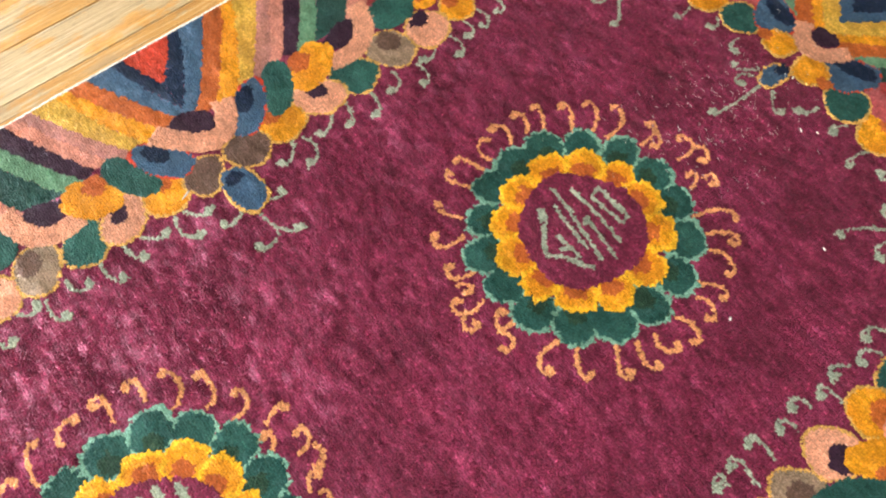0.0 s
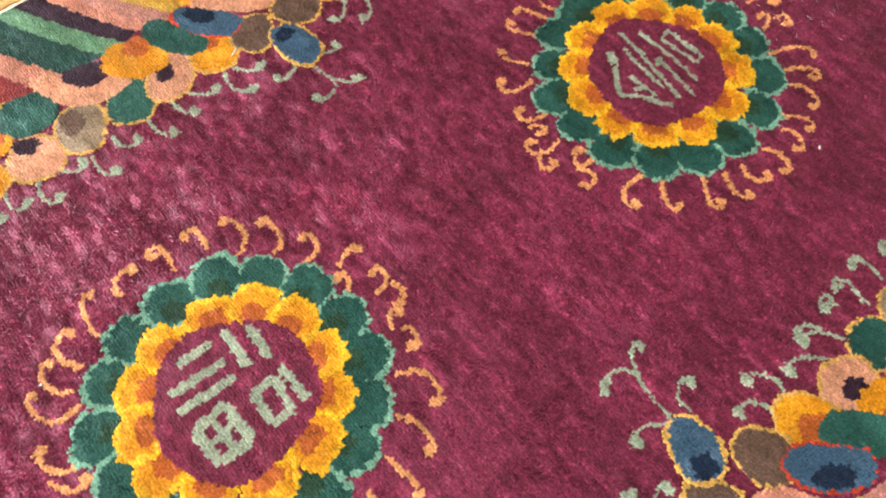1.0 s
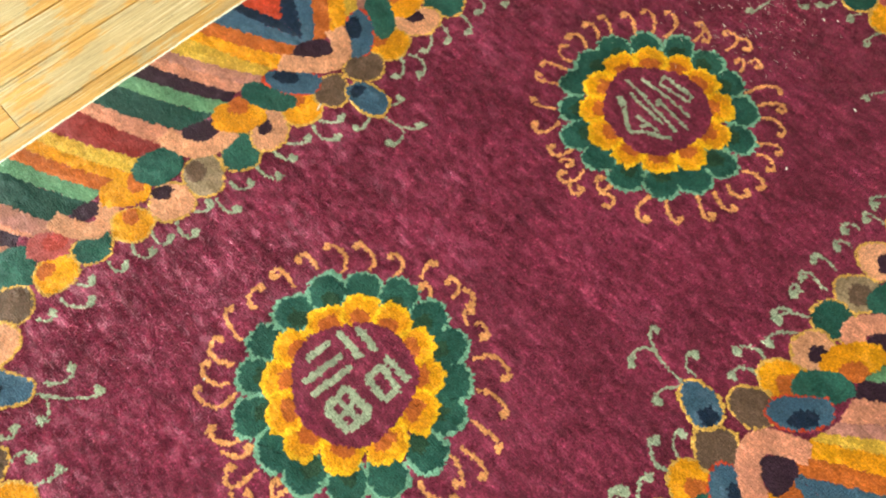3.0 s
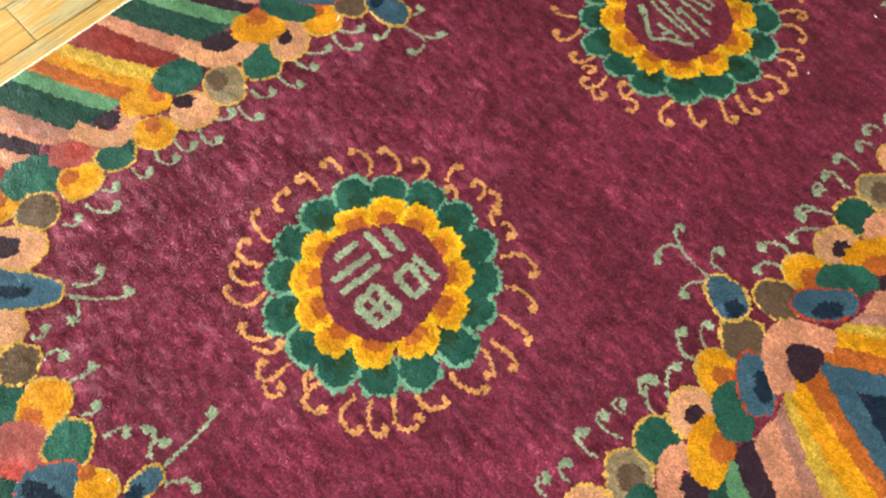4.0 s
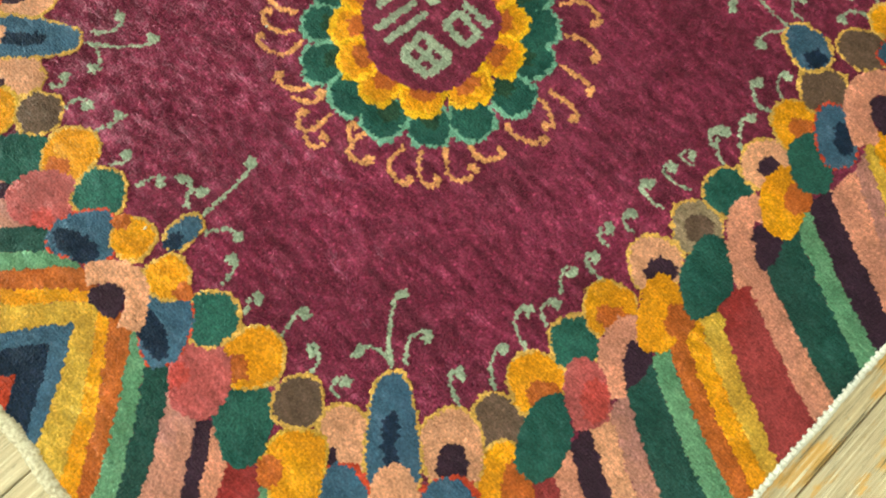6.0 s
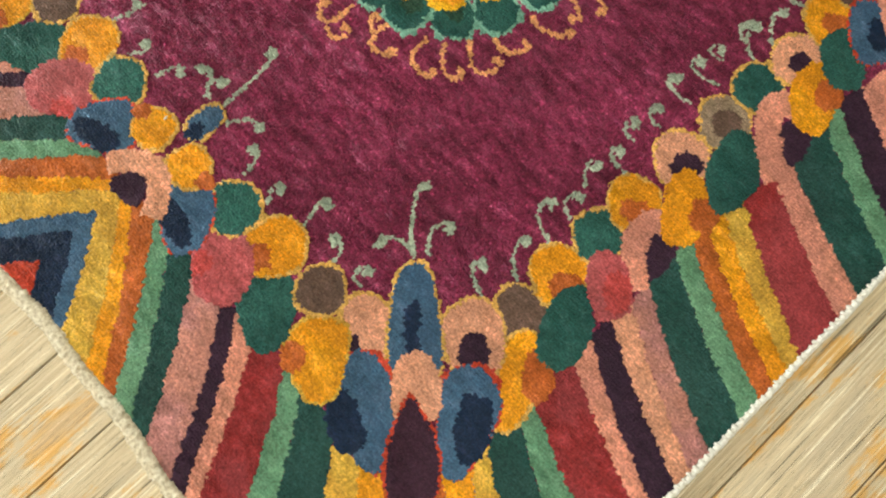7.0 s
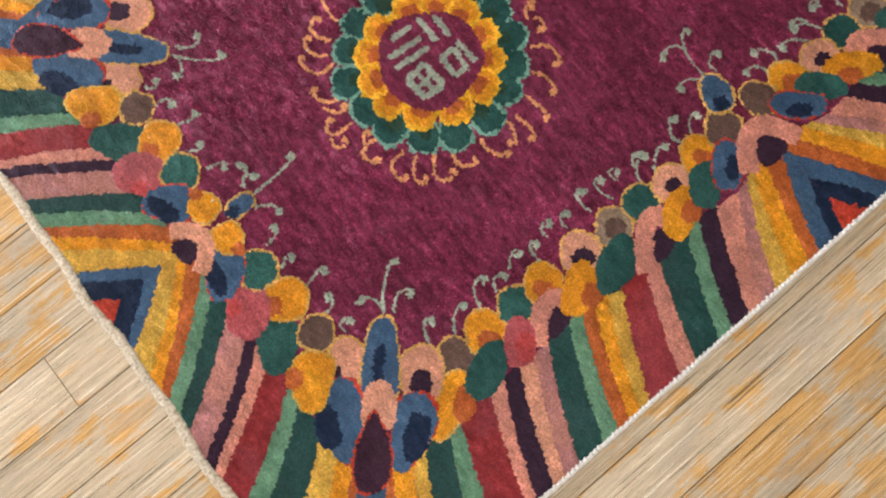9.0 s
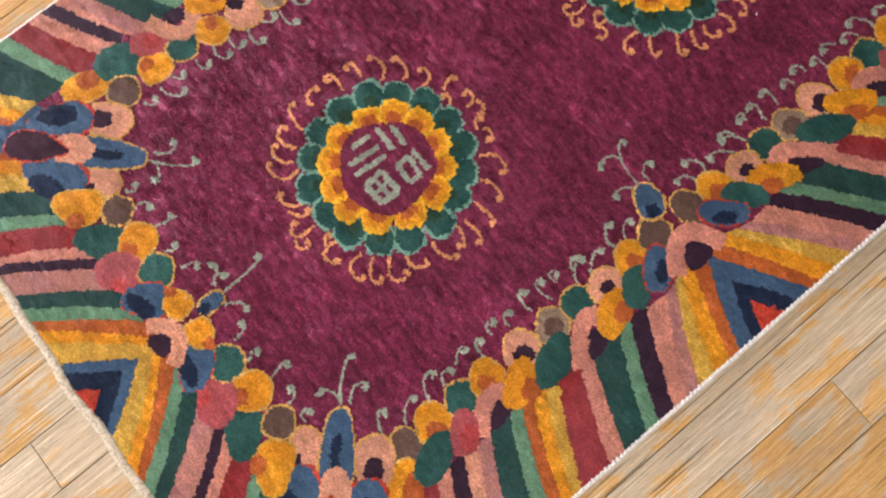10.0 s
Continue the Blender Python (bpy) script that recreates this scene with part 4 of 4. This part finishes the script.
curl(m2, 0.060, 0.225, 0.086, 0.254, 0.081, 0.276)
curl(m2, 0.020, 0.224, 0.040, 0.258, 0.025, 0.282)
curl(m2, -0.032, 0.223, -0.041, 0.257, -0.021, 0.274)
stroke(m2, -0.031, 0.081, -0.049, 0.053, 0.016)
stroke(m2, -0.049, 0.053, -0.092, 0.003, 0.009)
stroke(m2, -0.092, 0.003, -0.064, -0.026, 0.009)
stroke(m2, -0.064, -0.026, -0.040, -0.074, 0.01)
stroke(m2, 0.013, 0.101, 0.009, 0.043, 0.008)
stroke(m2, 0.041, 0.078, 0.043, 0.000, 0.009)
stroke(m2, 0.060, 0.040, 0.085, 0.044, 0.008)
stroke(m2, 0.085, 0.044, 0.084, -0.033, 0.009)
stroke(m2, 0.084, -0.033, 0.066, -0.039, 0.008)
stroke(m2, 0.066, -0.039, 0.060, 0.040, 0.008)
stroke(m2, -0.010, 0.069, -0.023, -0.039, 0.007)
stroke(m2, 0.009, 0.053, -0.018, -0.073, 0.007)
stroke(m2, 0.009, 0.011, 0.025, 0.002, 0.018)
stroke(m2, 0.019, -0.005, 0.006, -0.086, 0.007)
stroke(m2, 0.043, 0.000, 0.034, -0.066, 0.007)
stroke(m2, -0.046, 0.019, -0.044, -0.042, 0.008)
stroke(m2, -0.061, -0.007, -0.038, -0.017, 0.008)


weave(HX, -HY, HY * 1.03)


# ---- edge finish of the rug ----
def selvedge(name, x, y0, y1):
    """A thick roll of cream yarn over the cut end."""
    count, around = 900, 12
    ys = np.linspace(y0, y1, count)
    verts, faces = [], []
    for i, y in enumerate(ys):
        fat = 0.0108 + 0.0024 * noise.noise((y * 14, 2.0, 0)) + 0.0014 * noise.noise((y * 60, 7.0, 0)) + rng.normal(0, 0.0005)
        cx = x + math.copysign(1.0, x) * float(sway(y)) + 0.0035 * noise.noise((y * 6, 0, 1.3)) + 0.0012 * noise.noise((y * 55, 5.0, 1.3))
        for k in range(around):
            a = 2 * math.pi * k / around
            ply = 1 + 0.04 * math.sin(2 * a + y * 420) + 0.14 * noise.noise((y * 130, 2.2 * math.cos(a), 2.2 * math.sin(a))) + rng.normal(0, 0.06)
            verts.append((cx + 1.15 * fat * ply * math.cos(a), y, 0.0090 + 0.0085 * ply * math.sin(a)))
    for i in range(count - 1):
        for k in range(around):
            j = (k + 1) % around
            faces.append((i * around + k, i * around + j, (i + 1) * around + j, (i + 1) * around + k))
    return mesh_object(name, verts, faces, YARN, rug, "thick cream wool selvedge roll")


selvedge("selvedge", -HX - 0.008, -HY - 0.010, HY * 1.03 + 0.010)
selvedge("selvedge", HX + 0.008, -HY - 0.010, HY * 1.03 + 0.010)


def overcast(name, y, side, high, thick, teeth):
    """White overcast stitches along the long edge: a thin cord with slanting loops."""
    verts, faces = [], []

    def tube(pts, r):
        base, around = len(verts), 5
        pts = [Vector(p) for p in pts]
        for i, p in enumerate(pts):
            d = (pts[min(i + 1, len(pts) - 1)] - pts[max(i - 1, 0)]).normalized()
            u = d.cross(Vector((0, 0, 1))).normalized() if abs(d.z) < 0.95 else Vector((1, 0, 0))
            w = d.cross(u)
            for k in range(around):
                a = 2 * math.pi * k / around
                verts.append(tuple(p + r * (math.cos(a) * u + math.sin(a) * w)))
        for i in range(len(pts) - 1):
            for k in range(around):
                j = (k + 1) % around
                faces.append((base + i * around + k, base + i * around + j, base + (i + 1) * around + j, base + (i + 1) * around + k))
    xs = np.linspace(-HX - 0.006, HX + 0.006, 520)
    tube([(x, y + side * 0.003 + 0.002 * noise.noise((x * 9, 3, 0)) + rng.normal(0, 0.0006), high + rng.normal(0, 0.0003)) for x in xs], thick)
    x = -HX + 0.004
    while x < HX:
        slant, reach, lift = rng.uniform(-0.002, 0.002), rng.uniform(0.0015, 0.0050), high + 0.5 * thick
        fat = teeth * rng.uniform(0.7, 1.15)
        tube([(x, y + side * 0.0065, lift - 0.003), (x + 0.001, y + side * 0.003, lift + 0.0022), (x + 0.5 * slant, y - side * 0.001, lift + 0.0032), (x + slant, y - side * reach, lift + 0.001)], fat)
        x += rng.uniform(0.010, 0.016)
    return tagged(mesh_object(name, verts, faces, COTTON, rug, "white overcast stitching along the edge"), kind="stuff")


overcast("edge_stitching", -HY - 0.002, -1, 0.0092, 0.0060, 0.0030)
overcast("edge_stitching", HY * 1.03 + 0.002, 1, 0.0062, 0.0042, 0.0014)

# ---- lint on the rug ----


def lint(x, y, length, turn, z=0.0145):
    a = np.linspace(0, 1, 6)
    c, s = math.cos(radians(turn)), math.sin(radians(turn))
    verts, faces = [], []
    for i, t in enumerate(a):
        u, w = (t - 0.5) * length, 0.0022 * math.sin(math.pi * (0.1 + 0.8 * t))
        for dv, dz in ((-w, 0.0), (0.0, 0.0018), (w, 0.0), (0.0, -0.0006)):
            verts.append((x + c * u - s * dv, y + s * u + c * dv, z + dz))
    for i in range(5):
        for k in range(4):
            j = (k + 1) % 4
            faces.append((4 * i + k, 4 * i + j, 4 * i + 4 + j, 4 * i + 4 + k))
    faces += [(0, 1, 2, 3), (20, 21, 22, 23)]
    return tagged(mesh_object("lint_fleck", verts, faces, LINT), "small white lint fleck lying on the rug pile", "lint", group="lint on the rug")


lint(0.756, -0.312, 0.009, 70)
lint(0.52, -0.295, 0.008, 40)
lint(1.02, -0.02, 0.008, 20)
lint(0.95, -0.14, 0.006, 100)
lint(-1.040, 0.057, 0.008, 10)
lint(-0.10, 0.535, 0.022, 25)
lint(0.93, -0.115, 0.010, 60)
lint(-0.66, 0.20, 0.006, 0)


def lint_fibres(cx, cy, spread, count):
    """Fine pale hairs caught in the nap."""
    verts, faces = [], []
    for _ in range(count):
        x, y = rng.normal(cx, spread), rng.normal(cy, spread * 0.7)
        a, ln, bow = rng.normal(1.3, 0.5), rng.uniform(0.004, 0.013), rng.uniform(-0.002, 0.002)
        c, s = math.cos(a), math.sin(a)
        base = len(verts)
        for t in (0.0, 0.5, 1.0):
            u, v = (t - 0.5) * ln, bow * (1 - (2 * t - 1) ** 2)
            for w, z in ((-0.00022, 0.0160), (0.0, 0.0164), (0.00022, 0.0160)):
                verts.append((x + c * u - s * (v + w), y + s * u + c * (v + w), z))
        for i in (0, 3):
            for k in (0, 1, 2):
                j = (k + 1) % 3
                faces.append((base + i + k, base + i + j, base + i + 3 + j, base + i + 3 + k))
    return tagged(mesh_object("lint_fibres", verts, faces, LINT), "fine pale lint fibres caught in the rug pile", "lint", kind="stuff")


lint_fibres(0.84, 0.0, 0.11, 190)

# ---- floor boards ----
PITCH, SEAM = 0.1368, 0.0205


def board(x0, x1, y):
    w, e, t = PITCH / 2 - 0.0012, 0.0012, 0.001 * rng.uniform(-0.4, 0.4)
    l2 = (x1 - x0) / 2 - 0.0008
    verts = [(sx * (l2 - i), sy * (w - i), z) for z, i in ((-0.022, 0.0), (-e, 0.0), (0.0, e)) for sx, sy in ((-1, -1), (1, -1), (1, 1), (-1, 1))]
    faces = [(8, 9, 10, 11)] + [(r * 4 + k, r * 4 + (k + 1) % 4, r * 4 + 4 + (k + 1) % 4, r * 4 + 4 + k) for r in (0, 1) for k in range(4)]
    ob = mesh_object("board", verts, faces, DIMMED_BOARD if y > 0.5 else BOARD, floor, smooth=False)
    ob.location = ((x0 + x1) / 2, y, -0.0006 + t)
    return ob


JOINTS = {-1: -1.536, -9: 0.02, 7: -0.62}
row = -24
y = SEAM + PITCH / 2 + PITCH * row
while y < Y1 + PITCH:
    if Y0 - PITCH < y:
        cuts = [X0 - 0.3, -3.6 + rng.uniform(-0.3, 0.3), -2.45 + rng.uniform(-0.3, 0.3), JOINTS.get(row, 1.45 + rng.uniform(-0.25, 0.4)), 2.6 + rng.uniform(-0.2, 0.3), X1 + 0.2]
        for x0, x1 in zip(cuts, cuts[1:]):
            board(x0, x1, y)
    y += PITCH
    row += 1
